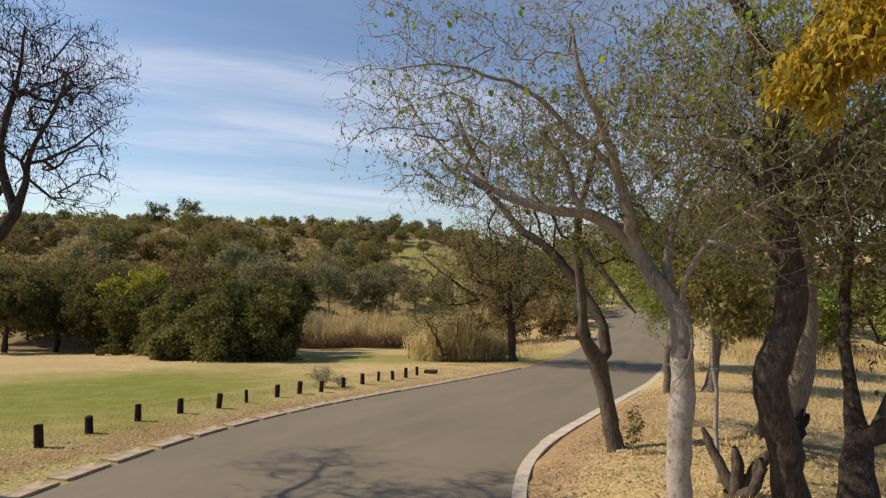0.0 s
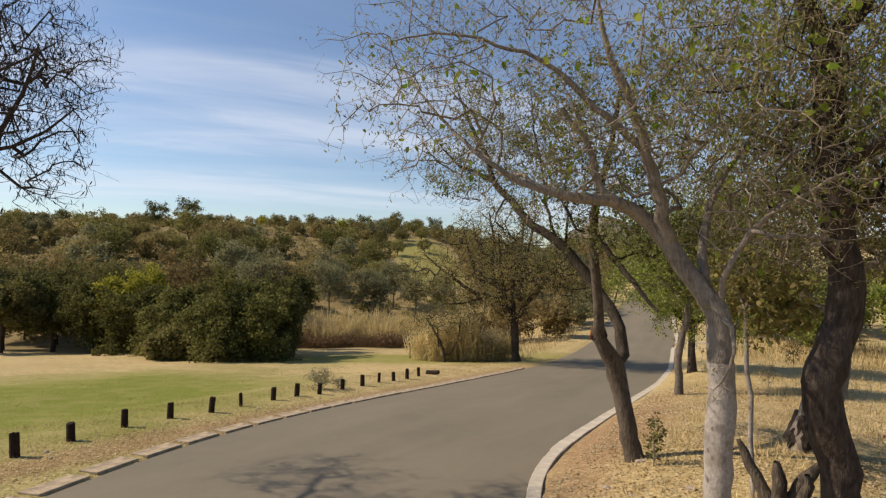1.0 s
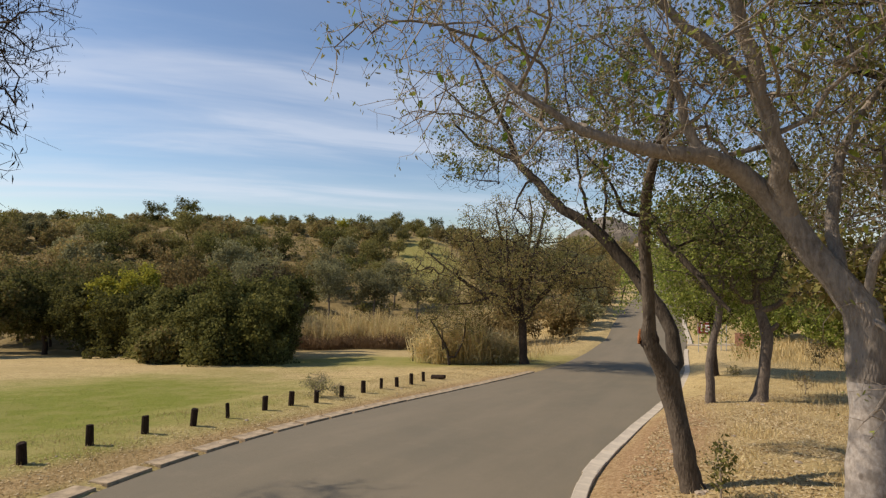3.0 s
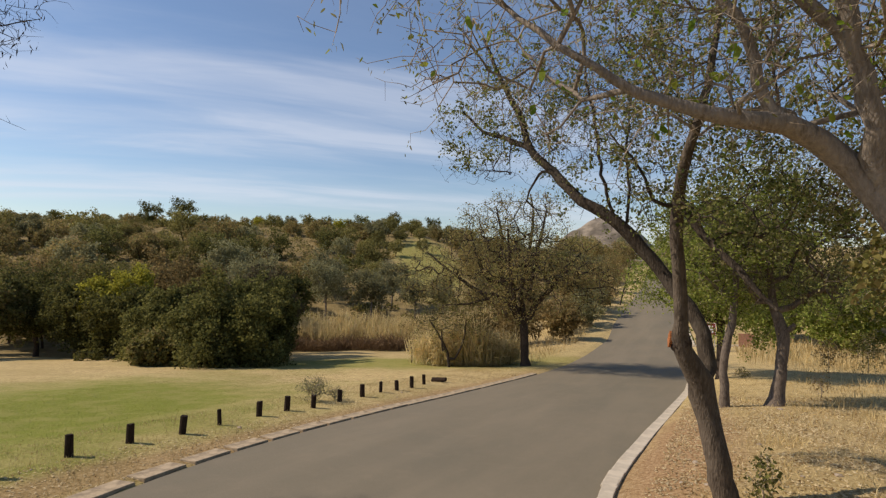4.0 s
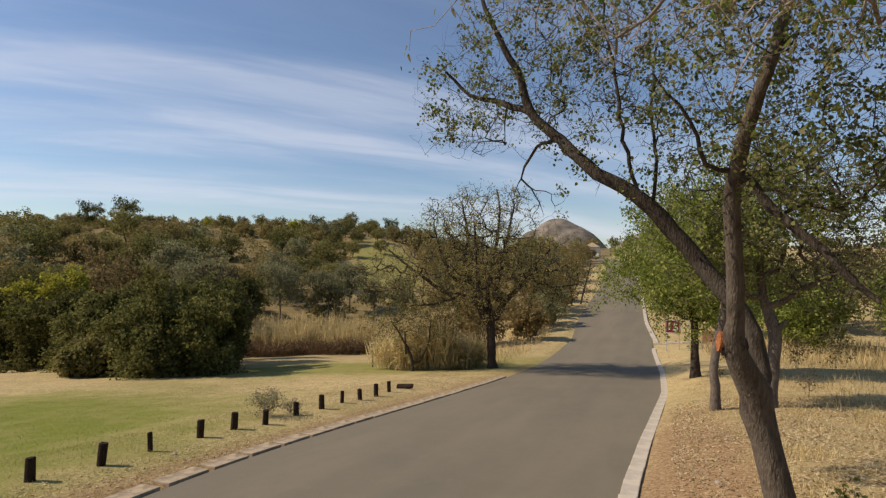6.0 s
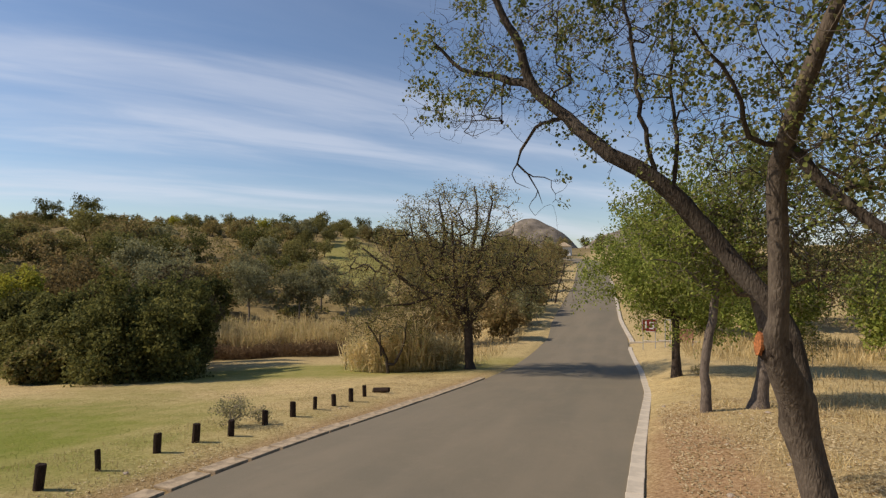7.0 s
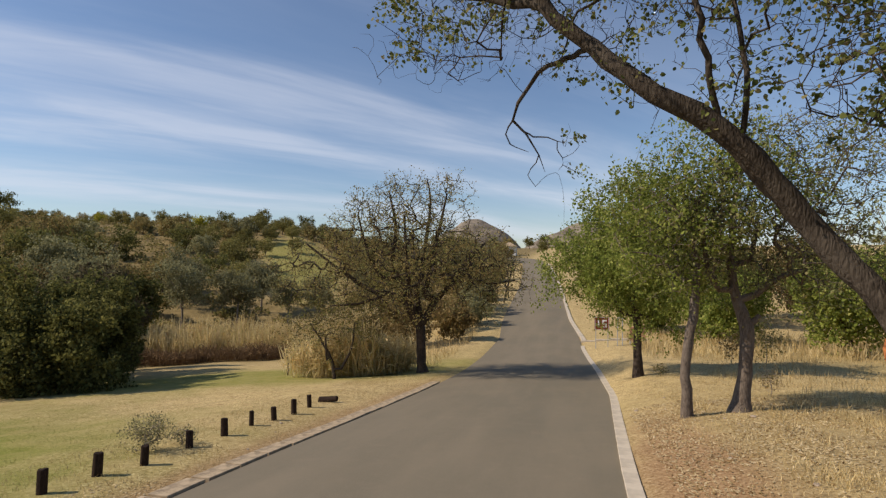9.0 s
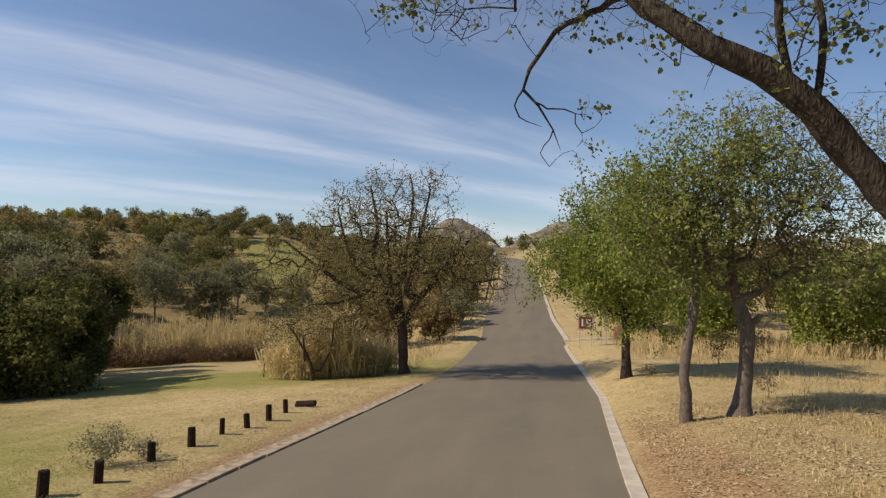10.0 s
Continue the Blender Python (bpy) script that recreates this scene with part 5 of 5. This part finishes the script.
def scatter(name, label, category, seed, n, area, mat, size, aspect, lean=0.35, keep=None, lift=-0.01):
    rng = np.random.default_rng(seed)
    x, y = rng.uniform(area[0], area[1], n), rng.uniform(area[2], area[3], n)
    clump = np.array([noise.noise((a * 0.8, b * 0.8, seed)) for a, b in zip(x, y)])
    ok = clump + rng.uniform(-0.5, 0.5, n) > -0.05
    ok &= (x - centre(y) > 3.66) | (x - centre(y) < -3.9)
    if keep is not None:
        ok &= keep(x, y)
    x, y = x[ok], y[ok]
    pos = np.stack([x, y, on_ground(x, y) + lift], -1)
    way = rng.normal(size=pos.shape) * lean
    way[:, 2] = np.abs(way[:, 2]) + 1
    v, f = blades(rng, pos, way, rng.uniform(size[0], size[1], len(pos)), aspect, 0.3)
    return tagged(mesh_object(name, v, f, mat, False), label, category, kind="stuff")


scatter("verge_grass", "dry straw-coloured grass on the verge", "grass", 301, 60000, (-3.0, 7, 3.5, 30), M_STRAW, (0.04, 0.13), 0.08, 0.9, lambda x, y: (x > -2.3 + 0.35 * np.sin(y * 0.9)))
scatter("tall_verge_grass", "taller pale dry grass among the trees", "grass", 302, 14000, (0.5, 16, 12, 40), M_STRAW, (0.15, 0.4), 0.05, 0.4)
scatter("tufted_grass", "tufts of longer straw-coloured grass under the trees", "grass", 308, 26000, (-1.6, 4, 7, 22), M_STRAW, (0.1, 0.26), 0.05, 0.6, lambda x, y: np.sin(x * 2.3 + y * 0.7) * np.sin(y * 1.3 - x * 0.9) > 0.35)
scatter("bollard_grass", "short dry grass along the bollards", "grass", 303, 42000, (-14.5, -10.2, 2.5, 32), M_STRAW, (0.03, 0.1), 0.09, 0.7)
scatter("lawn_grass", "short half-green lawn grass", "grass", 304, 40000, (-24, -13, 4, 26), M_LAWN, (0.025, 0.06), 0.14, 0.9)
scatter("long_grass", "long dry grass beyond the trees", "grass", 305, 16000, (-1, 26, 36, 52), M_STRAW, (0.4, 1.0), 0.04, 0.3, lambda x, y: y > 36 + 2 * np.sin(x))
scatter("bank_grass", "long dry grass on the road bank", "grass", 306, 16000, (-20, -11.2, 33, 90), M_STRAW, (0.25, 0.75), 0.05, 0.35, lambda x, y: (centre(y) - x > 5.2) & ~((np.abs(x + 12.4) < 1) & (np.abs(y - 33) < 2)))
scatter("rise_grass", "pale dry grass on the rise", "grass", 307, 9000, (-7, 14, 50, 120), M_STRAW, (0.1, 0.4), 0.06, 0.4)


def reeds(name, label, seed, n, spots, h, mat=M_REED):
    rng = np.random.default_rng(seed)
    pick = rng.integers(0, len(spots), n)
    sp = np.array(spots, float)[pick]
    ang, rad = rng.uniform(0, 6.283, n), np.sqrt(rng.uniform(0, 1, n))
    x, y = sp[:, 0] + np.cos(ang) * rad * sp[:, 2], sp[:, 1] + np.sin(ang) * rad * sp[:, 3]
    pos = np.stack([x, y, on_ground(x, y) - 0.05], -1)
    way = rng.normal(size=pos.shape) * 0.16
    way[:, 2] = 1
    tall = np.array([0.75 + 0.6 * noise.noise((a * 0.9, b * 0.9, seed)) for a, b in zip(x, y)])
    L = rng.uniform(h[0], h[1], n) * tall
    v, f = blades(rng, pos, way, L, 0.028, 0.12)
    # drooping side leaves
    k = n * 2
    j = rng.integers(0, n, k)
    up = rng.uniform(0.35, 0.95, k)
    p2 = pos[j] + way[j] * (L[j] * up)[:, None]
    w2 = rng.normal(size=(k, 3)) * 0.8
    w2[:, 2] += 0.35
    v2, f2 = blades(rng, p2, w2, rng.uniform(0.35, 0.8, k), 0.09, 0.6)
    return tagged(mesh_object(name, np.vstack([v, v2]), np.vstack([f, f2 + len(v)]), mat, False), label, "reeds", kind="stuff")


reeds("valley_reeds", "tall tawny reed bed along the stream", 311, 11000, [(-40, 61, 7, 4), (-47, 57, 6, 4), (-34, 63, 5, 3), (-29, 60, 4, 3), (-52, 52, 5, 4)], (2.6, 4.4))
reeds("roadside_reeds", "dry pale reeds beside the spreading tree", 312, 2300, [(-16.6, 33.4, 2.2, 1.1), (-15.0, 33.8, 1.6, 1.0), (-14.6, 35.5, 1.4, 1.0), (-19.5, 37, 2.0, 1.4)], (1.3, 2.8))


# low dark blades added in front to paint the reeds' shaded stems
reeds("dark_sedge", "dark brown blades painting the shade along the front of the reed bed", 313, 7000, [(-33, 56, 5, 1.6), (-38, 54, 5, 1.8), (-43, 51, 4, 2.0), (-28, 56, 3, 1.5), (-47, 47, 4, 2.2)], (1.0, 1.9), M_REED_SHADE)
reeds("bank_reeds", "pale leaning dry reeds at the lawn's end", 314, 900, [(-17.8, 33.2, 1.9, 0.7), (-15.8, 33.0, 1.6, 0.6), (-16.9, 32.6, 1.0, 0.4)], (1.5, 3.4), M_REED)


def litter():
    rng = np.random.default_rng(321)
    n = 46000
    x, y = rng.uniform(-3.1, 3.0, n), rng.uniform(3.5, 23, n)
    d = np.array([noise.noise((a * 0.9, b * 0.9, 2.2)) for a, b in zip(x, y)])
    ok = (d + rng.uniform(-0.4, 0.6, n) > 0) & (x - centre(y) > 3.66)
    x, y = x[ok], y[ok]
    pos = np.stack([x, y, on_ground(x, y) + 0.012], -1)
    way = rng.normal(size=pos.shape)
    way[:, 2] = np.abs(way[:, 2]) * 0.1
    v, f = blades(rng, pos, way, rng.uniform(0.03, 0.085, len(pos)), 0.6, 0.25, 9.0)
    tagged(mesh_object("leaf_litter", v, f, M_LITTER, False), "curled dry tan leaves strewn under the trees", "leaves", kind="stuff")
    n = 2500
    x, y = rng.uniform(-12, -9.4, n), rng.uniform(3, 14, n)
    ok = centre(y) - x > 3.7
    x, y = x[ok], y[ok]
    pos = np.stack([x, y, on_ground(x, y) + 0.012], -1)
    way = rng.normal(size=pos.shape)
    way[:, 2] = np.abs(way[:, 2]) * 0.1
    v, f = blades(rng, pos, way, rng.uniform(0.03, 0.07, len(pos)), 0.6, 0.25, 9.0)
    tagged(mesh_object("verge_litter", v, f, M_LITTER, False), "dry fallen leaves beside the road edge", "leaves", kind="stuff")


litter()


# ---- small things on the verges ----
def bollards():
    rng = np.random.default_rng(41)
    spots = [(-11.55, 6.05), (-11.9, 7.15), (-12.2, 8.4), (-12.3, 9.57), (-12.2, 10.65), (-12.35, 11.75), (-12.5, 13.1), (-12.5, 14.1), (-12.25, 14.87), (-12.38, 16.25), (-12.4, 17.45), (-12.48, 18.65), (-12.35, 19.5), (-12.32, 20.5), (-12.48, 21.75)]
    for k, (x, y) in enumerate(spots):
        h, r = rng.uniform(0.34, 0.42), rng.uniform(0.062, 0.078)
        if k == 5:
            h, r = 0.36, 0.045
        e = thing("bollard", ground_at(x, y), "short dark weathered wooden bollard beside the lawn" if k != 5 else "thin dark wooden bollard beside the lawn", "bollard", "bollards along the lawn")
        bm = bmesh.new()
        bmesh.ops.create_cone(bm, cap_ends=True, segments=14, radius1=r * 1.05, radius2=r, depth=h + 0.12, matrix=Matrix.Translation((0, 0, h / 2 - 0.06)))
        bmesh.ops.bevel(bm, geom=[ed for ed in bm.edges if ed.calc_length() < r and min(v.co.z for v in ed.verts) > h * 0.6], offset=0.01, segments=2, affect="EDGES")
        for v in bm.verts:
            v.co += Vector((noise.noise(v.co * 9 + Vector((k, 0, 0))), noise.noise(v.co * 9 + Vector((0, k, 0))), 0)) * 0.012
            v.co.z += 0.25 * v.co.x * rng.uniform(-0.3, 1) if v.co.z > h * 0.8 else 0
        post = part("post", bm, M_POST, e)
        e.rotation_euler = (radians(rng.normal() * 3), radians(rng.normal() * 3 + (5 if k == 1 else 0)), rng.uniform(0, 6))
    # one lies on the ground at the end of the row
    e = thing("fallen_bollard", ground_at(-12.45, 23.0, 0.09), "dark wooden bollard lying on the grass", "bollard")
    bm = bmesh.new()
    bmesh.ops.create_cone(bm, cap_ends=True, segments=14, radius1=0.11, radius2=0.085, depth=0.62, matrix=Matrix.Rotation(radians(82), 4, "Y"))
    for v in bm.verts:
        v.co += v.co.normalized() * noise.noise(v.co * 7) * 0.03
    part("post", bm, M_POST, e)
    e = thing("marker_stake", ground_at(-20.2, 34.2), "thin dark marker stake on the lawn", "stake")
    bm = box_bm(0.07, 0.07, 0.75, 0.012, Matrix.Translation((0, 0, 0.3)))
    part("stake", bm, M_POST, e)


bollards()


def stump():
    base = ground_at(-0.22, 8.0)
    e = thing("cut_stump", base, "many-stemmed cut stump with splayed brown stems", "stump")
    s = Skeleton(51)
    z = base.z
    root = s.limb([(-0.22, 8.0, z - 0.1, 0.17), (-0.22, 8.0, z + 0.12, 0.15)], step=0.1)
    for pts in ([(-0.3, 8.0, z + 0.25, 0.07), (-0.42, 8.03, z + 0.45, 0.06), (-0.55, 8.07, z + 0.7, 0.05), (-0.6, 8.08, z + 0.82, 0.045)],
                [(-0.2, 7.95, z + 0.3, 0.075), (-0.22, 7.93, z + 0.55, 0.065), (-0.24, 7.92, z + 0.68, 0.06)],
                [(-0.1, 8.0, z + 0.25, 0.075), (-0.02, 8.0, z + 0.42, 0.07), (0.1, 8.0, z + 0.6, 0.06), (0.16, 7.98, z + 0.72, 0.05)],
                [(-0.05, 7.9, z + 0.2, 0.065), (0.02, 7.85, z + 0.4, 0.055), (0.03, 7.83, z + 0.62, 0.05)],
                [(-0.35, 8.12, z + 0.2, 0.05), (-0.46, 8.22, z + 0.5, 0.04)]):
        s.limb(pts, root[-1], step=0.08, wob=0.008)
    s.build(e, 0.003, 0.4, M_BARK, M_TWIG, 0.01, 0.05, ("trunk",) + ("cut_stem",) * 5)


stump()


def little_shrub(name, label, seed, x, y, h, w, mat, leaves, size, twigs=160, bark_mat=None):
    z = gz(x, y)
    return simple_tree(name, label, seed, [(x, y, z - 0.03, 0.014), (x + 0.02, y, z + h * 0.25, 0.011), (x - 0.02, y, z + h * 0.5, 0.008)], [],
                       [(x, y, z + h * 0.58, w, w, h * 0.46)], 70, h * 0.1, 0.0024, 0.38, bark_mat or M_TWIG, M_TWIG, mat, leaves, size, h * 0.05, 0.5, twigs, category="shrub")


little_shrub("leafy_sapling", "small dark-leaved sapling in leaf litter", 61, -1.69, 10.05, 0.8, 0.12, M_LEAF_DK, 300, 0.055, 60)
little_shrub("grey_shrub", "sprawling grey-green twiggy shrub by the bollards", 62, -13.0, 15.75, 0.72, 0.46, M_LEAF_GY, 1300, 0.04, 700)
little_shrub("grey_shrub", "low grey-green twiggy shrub by the bollards", 63, -12.75, 16.45, 0.42, 0.35, M_LEAF_GY, 300, 0.045, 250)
little_shrub("dry_shrub", "small dry brown shrub on the verge", 64, 0.7, 23.2, 0.8, 0.3, M_LEAF_BR, 160, 0.06, 120)
little_shrub("dry_shrub", "small dry brown shrub on the verge", 65, 2.6, 34.5, 1.6, 0.6, M_LEAF_BR, 500, 0.09, 160)
little_shrub("dry_shrub", "small dry brown shrub on the verge", 66, 4.2, 35, 2.0, 0.9, M_LEAF_A, 800, 0.09, 200)
little_shrub("dry_shrub", "small dry brown shrub on the verge", 67, -1.2, 30.0, 0.5, 0.35, M_LEAF_A, 260, 0.06, 120)


def golden_tree():
    z = gz(2.9, 3.3)
    e = thing("golden_tree", (2.9, 3.3, z), "tree with golden feathery autumn leaves over the verge", "tree")
    s = Skeleton(71)
    tr = s.limb([(2.9, 3.3, z - 0.1, 0.16), (2.85, 3.25, 1.0, 0.13), (2.7, 3.1, 2.6, 0.1), (2.6, 3.0, 3.6, 0.07)])
    lm = s.limb([(2.2, 2.9, 3.0, 0.05), (1.3, 2.65, 3.15, 0.035), (0.6, 2.4, 3.05, 0.022), (0.1, 2.2, 2.85, 0.012), (-0.15, 2.1, 2.6, 0.006)], s.nearest((2.7, 3.1, 2.6)))
    rg = s.rng
    pts = crown_points(rg, [(-0.02, 2.14, 2.68, 0.14, 0.1, 0.09), (-0.12, 2.1, 2.57, 0.12, 0.09, 0.08), (-0.22, 2.06, 2.45, 0.08, 0.07, 0.08), (0.08, 2.2, 2.72, 0.12, 0.1, 0.1)], 150)
    pts = np.vstack([pts, crown_points(rg, [(0.5, 2.4, 2.9, 0.4, 0.25, 0.2), (2.2, 2.9, 3.8, 1.1, 1.0, 0.8)], 90)])
    s.fill(pts, 0.08, lm[0], 0.2, 0.1)
    r = s.build(e, 0.0016, 0.4, M_BARK, M_TWIG, 0.01, 0.02, ("trunk", "limb"))
    s.foliage(e, r, "foliage", M_LEAF_Y, 2500, 0.04, 0.05, 0.4, 0.7, 0.008, lm[0], lambda P: P[:, 0] > 0.15)
    s.foliage(e, r, "hanging_spray", M_LEAF_Y, 7500, 0.03, 0.022, 0.3, 0.9, 0.02, lm[0], lambda P: P[:, 0] <= 0.15, "dense golden hanging leaf spray")


golden_tree()


def tee_sign():
    e = thing("notice_sign", ground_at(-2.75, 45.4), "maroon notice sign with white marks in a steel frame", "sign")
    z = -2.95 - e.location.z
    part("panel", box_bm(0.98, 0.04, 0.9, 0.01, Matrix.Translation((0, 0, z))), M_SIGN, e)
    for x in (-0.4, 0.4):
        part("leg", box_bm(0.05, 0.05, z + 0.5, 0.006, Matrix.Translation((x, 0.05, (z + 0.4) / 2 - 0.05))), M_GALV, e)
    for x, zz, w, h in ((-0.22, 0.02, 0.1, 0.5), (0.16, 0.2, 0.3, 0.1), (0.08, 0.08, 0.1, 0.16), (0.18, -0.02, 0.28, 0.09), (0.28, -0.12, 0.1, 0.16), (0.16, -0.22, 0.3, 0.08)):
        part("white_mark", box_bm(w, 0.012, h, 0.0, Matrix.Translation((x, -0.026, z + zz))), M_WHITE, e)
    for x, zz, w, h in ((0, 0.42, 0.9, 0.025), (0, -0.42, 0.9, 0.025), (-0.45, 0, 0.025, 0.84), (0.45, 0, 0.025, 0.84)):
        part("white_border", box_bm(w, 0.01, h, 0.0, Matrix.Translation((x, -0.025, z + zz))), M_WHITE, e)
    f = thing("steel_frame", ground_at(-1.55, 45.6), "pale upright steel frame beside the sign", "frame")
    for x in (-0.16, 0.16):
        part("upright", box_bm(0.06, 0.06, 2.0, 0.01, Matrix.Translation((x, 0, 0.95))), M_GALV, f)
    part("crossbar", box_bm(0.4, 0.05, 0.06, 0.01, Matrix.Translation((0, 0, 1.9))), M_GALV, f)
    g = thing("terracotta_board", ground_at(-0.35, 46.4), "faded terracotta board standing in the grass", "board")
    part("board", box_bm(1.0, 0.1, 0.95, 0.03, Matrix.Translation((0, 0, 0.7))), M_ORANGE, g)
    for x in (-0.45, 0.45):
        part("leg", box_bm(0.08, 0.08, 0.4, 0.01, Matrix.Translation((x, 0, 0.1))), M_GALV, g)


tee_sign()


def leaning_pole():
    b = ground_at(-13.2, 74.5)
    e = thing("leaning_pole", b, "dark leaning dead pole on the road bank", "pole")
    v, f = tube([(0, 0, -0.2), (0.35, 0, 1.5), (0.85, 0, 3.3), (1.15, 0, 4.6), (1.3, 0, 5.2)], [0.12, 0.11, 0.1, 0.09, 0.06], 8)
    under(mesh_object("pole", v, f, M_BARK_D), e)
    v, f = tube([(0.85, 0, 3.3), (0.9, 0.1, 4.2), (1.9, 0.2, 4.9), (2.4, 0.3, 5.0)], [0.06, 0.055, 0.04, 0.02], 6)
    under(mesh_object("branch", v, f, M_BARK_D), e)


leaning_pole()


def hut():
    p = ground_at(-27.8, 207)
    e = thing("white_hut", p, "small whitewashed hut at the top of the road", "building")
    part("wall", box_bm(5, 4, 3.4, 0.05, Matrix.Translation((0, 0, 1.6))), M_WALLW, e)
    bm = bmesh.new()
    bmesh.ops.create_cone(bm, cap_ends=True, segments=4, radius1=4.2, radius2=0.3, depth=1.6, matrix=Matrix.Translation((0, 0, 4.1)) @ Matrix.Rotation(radians(45), 4, "Z"))
    part("roof", bm, M_SLAB, e)
    part("door", box_bm(1.0, 0.1, 2.1, 0.02, Matrix.Translation((0.8, -2.02, 1.05))), M_POST, e)


hut()


def stones():
    rng = np.random.default_rng(81)
    for k in range(34):
        x, y = (rng.uniform(-3.0, -0.5), rng.uniform(7, 24)) if k < 24 else (rng.uniform(-12, -10.5), rng.uniform(6, 22))
        if abs(x - centre(y)) < 4.0:
            continue
        r = rng.uniform(0.02, 0.055)
        bm = bmesh.new()
        bmesh.ops.create_icosphere(bm, subdivisions=2, radius=r)
        for v in bm.verts:
            v.co = Vector((v.co.x * 1.3, v.co.y, v.co.z * 0.65)) * (1 + 0.35 * noise.noise(v.co * (1.5 / r) + Vector((k, 0, 0))))
        ob = part("stone", bm, M_STONE, None)
        ob.location = ground_at(x, y, r * 0.3)
        tagged(ob, "small pale stone on the bare verge", "stone", "verge stones")


stones()


# ---- kerbs, stone by stone ----
def along(y, off):
    """Point and heading beside the road's middle line."""
    c = float(centre(y))
    d = (float(centre(y + 0.5)) - float(centre(y - 0.5)))
    n = Vector((1, -d, 0)).normalized()
    x, yy = c + n.x * off, y + n.y * off
    return Vector((x, yy, 0)), math.atan2(-d, 1)


def kerb_mesh(name, w, l, h, mat, seed):
    bm = box_bm(w, l, h, 0.012)
    for v in bm.verts:
        v.co += Vector((noise.noise(v.co * 5 + Vector((seed, 0, 0))), noise.noise(v.co * 5 + Vector((0, seed, 0))), noise.noise(v.co * 5 + Vector((0, 0, seed))))) * 0.01
    me = bpy.data.meshes.new(name)
    bm.to_mesh(me)
    bm.free()
    me.materials.append(mat)
    return me


def kerb_row(name, label, piece, meshes, off, y0, y1, length, top, rng, shift=0.0, gap=0.0):
    holder = new(name)
    tagged(holder, label, "kerb", kind="structure")
    y = y0
    while y < y1:
        p, a = along(y, (float(road_right(y)) + 0.12 if off is None else off) + rng.normal() * shift)
        if off is None:
            a -= math.atan(float(road_right(y + 0.5)) - float(road_right(y - 0.5)))
        z = float(land(p.x, p.y))
        slope = (float(road_z(y + 0.6)) - float(road_z(y - 0.6))) / 1.2
        ob = new(piece, meshes[rng.integers(len(meshes))])
        ob.parent = holder
        ob.location = (p.x, p.y, z + top + rng.normal() * 0.002)
        ob.rotation_euler = (math.atan(slope) + rng.normal() * 0.003, rng.normal() * 0.005, a + rng.normal() * 0.003)
        d = float(centre(y + 0.5)) - float(centre(y - 0.5))
        y += (length + (rng.uniform(0, gap) if gap else 0.012)) / math.sqrt(1 + d * d)
    return holder


rk = np.random.default_rng(91)
K1 = [kerb_mesh("kerb_stone", 0.26, 0.995, 0.3, M_KERB, k * 3.1) for k in range(4)]
K2 = [kerb_mesh("edging_slab", 0.36, 0.9, 0.16, M_SLAB, k * 2.3) for k in range(5)]
K0 = [kerb_mesh("kerb_stone", 0.22, 0.5, 0.3, M_KERB, k * 4.3) for k in range(4)]
kerb_row("kerb_bend", "pale weathered concrete kerb round the bend", "kerb_stone", K0, None, -6, 12, 0.485, -0.132, rk)
kerb_row("kerb_right", "pale weathered concrete kerb along the road", "kerb_stone", K1, None, 12.1, 47, 1.0, -0.132, rk)
kerb_row("kerb_left", "dusty broken concrete edging along the road", "edging_slab", K2, -3.655, -4, 30, 0.9, -0.058, rk, 0.012, 0.04)
K3 = [kerb_mesh("kerb_stone", 0.3, 1.98, 0.34, M_KERB, k * 1.7) for k in range(3)]
kerb_row("kerb_rise", "pale kerb along the climbing road", "kerb_stone", K3, 3.33, 50, 150, 2.0, -0.05, rk)
holder = new("kerb_return")
tagged(holder, "pale kerb turning off beside the road", "kerb", kind="structure")
for k in range(5):
    ob = new("kerb_stone", K1[k % 4])
    ob.parent = holder
    x = -3.6 + k * 1.0
    ob.location = (x, 49.0 - 0.05 * k, float(land(x, 49.0)) - 0.03)
    ob.rotation_euler = (0, -0.02, radians(90))
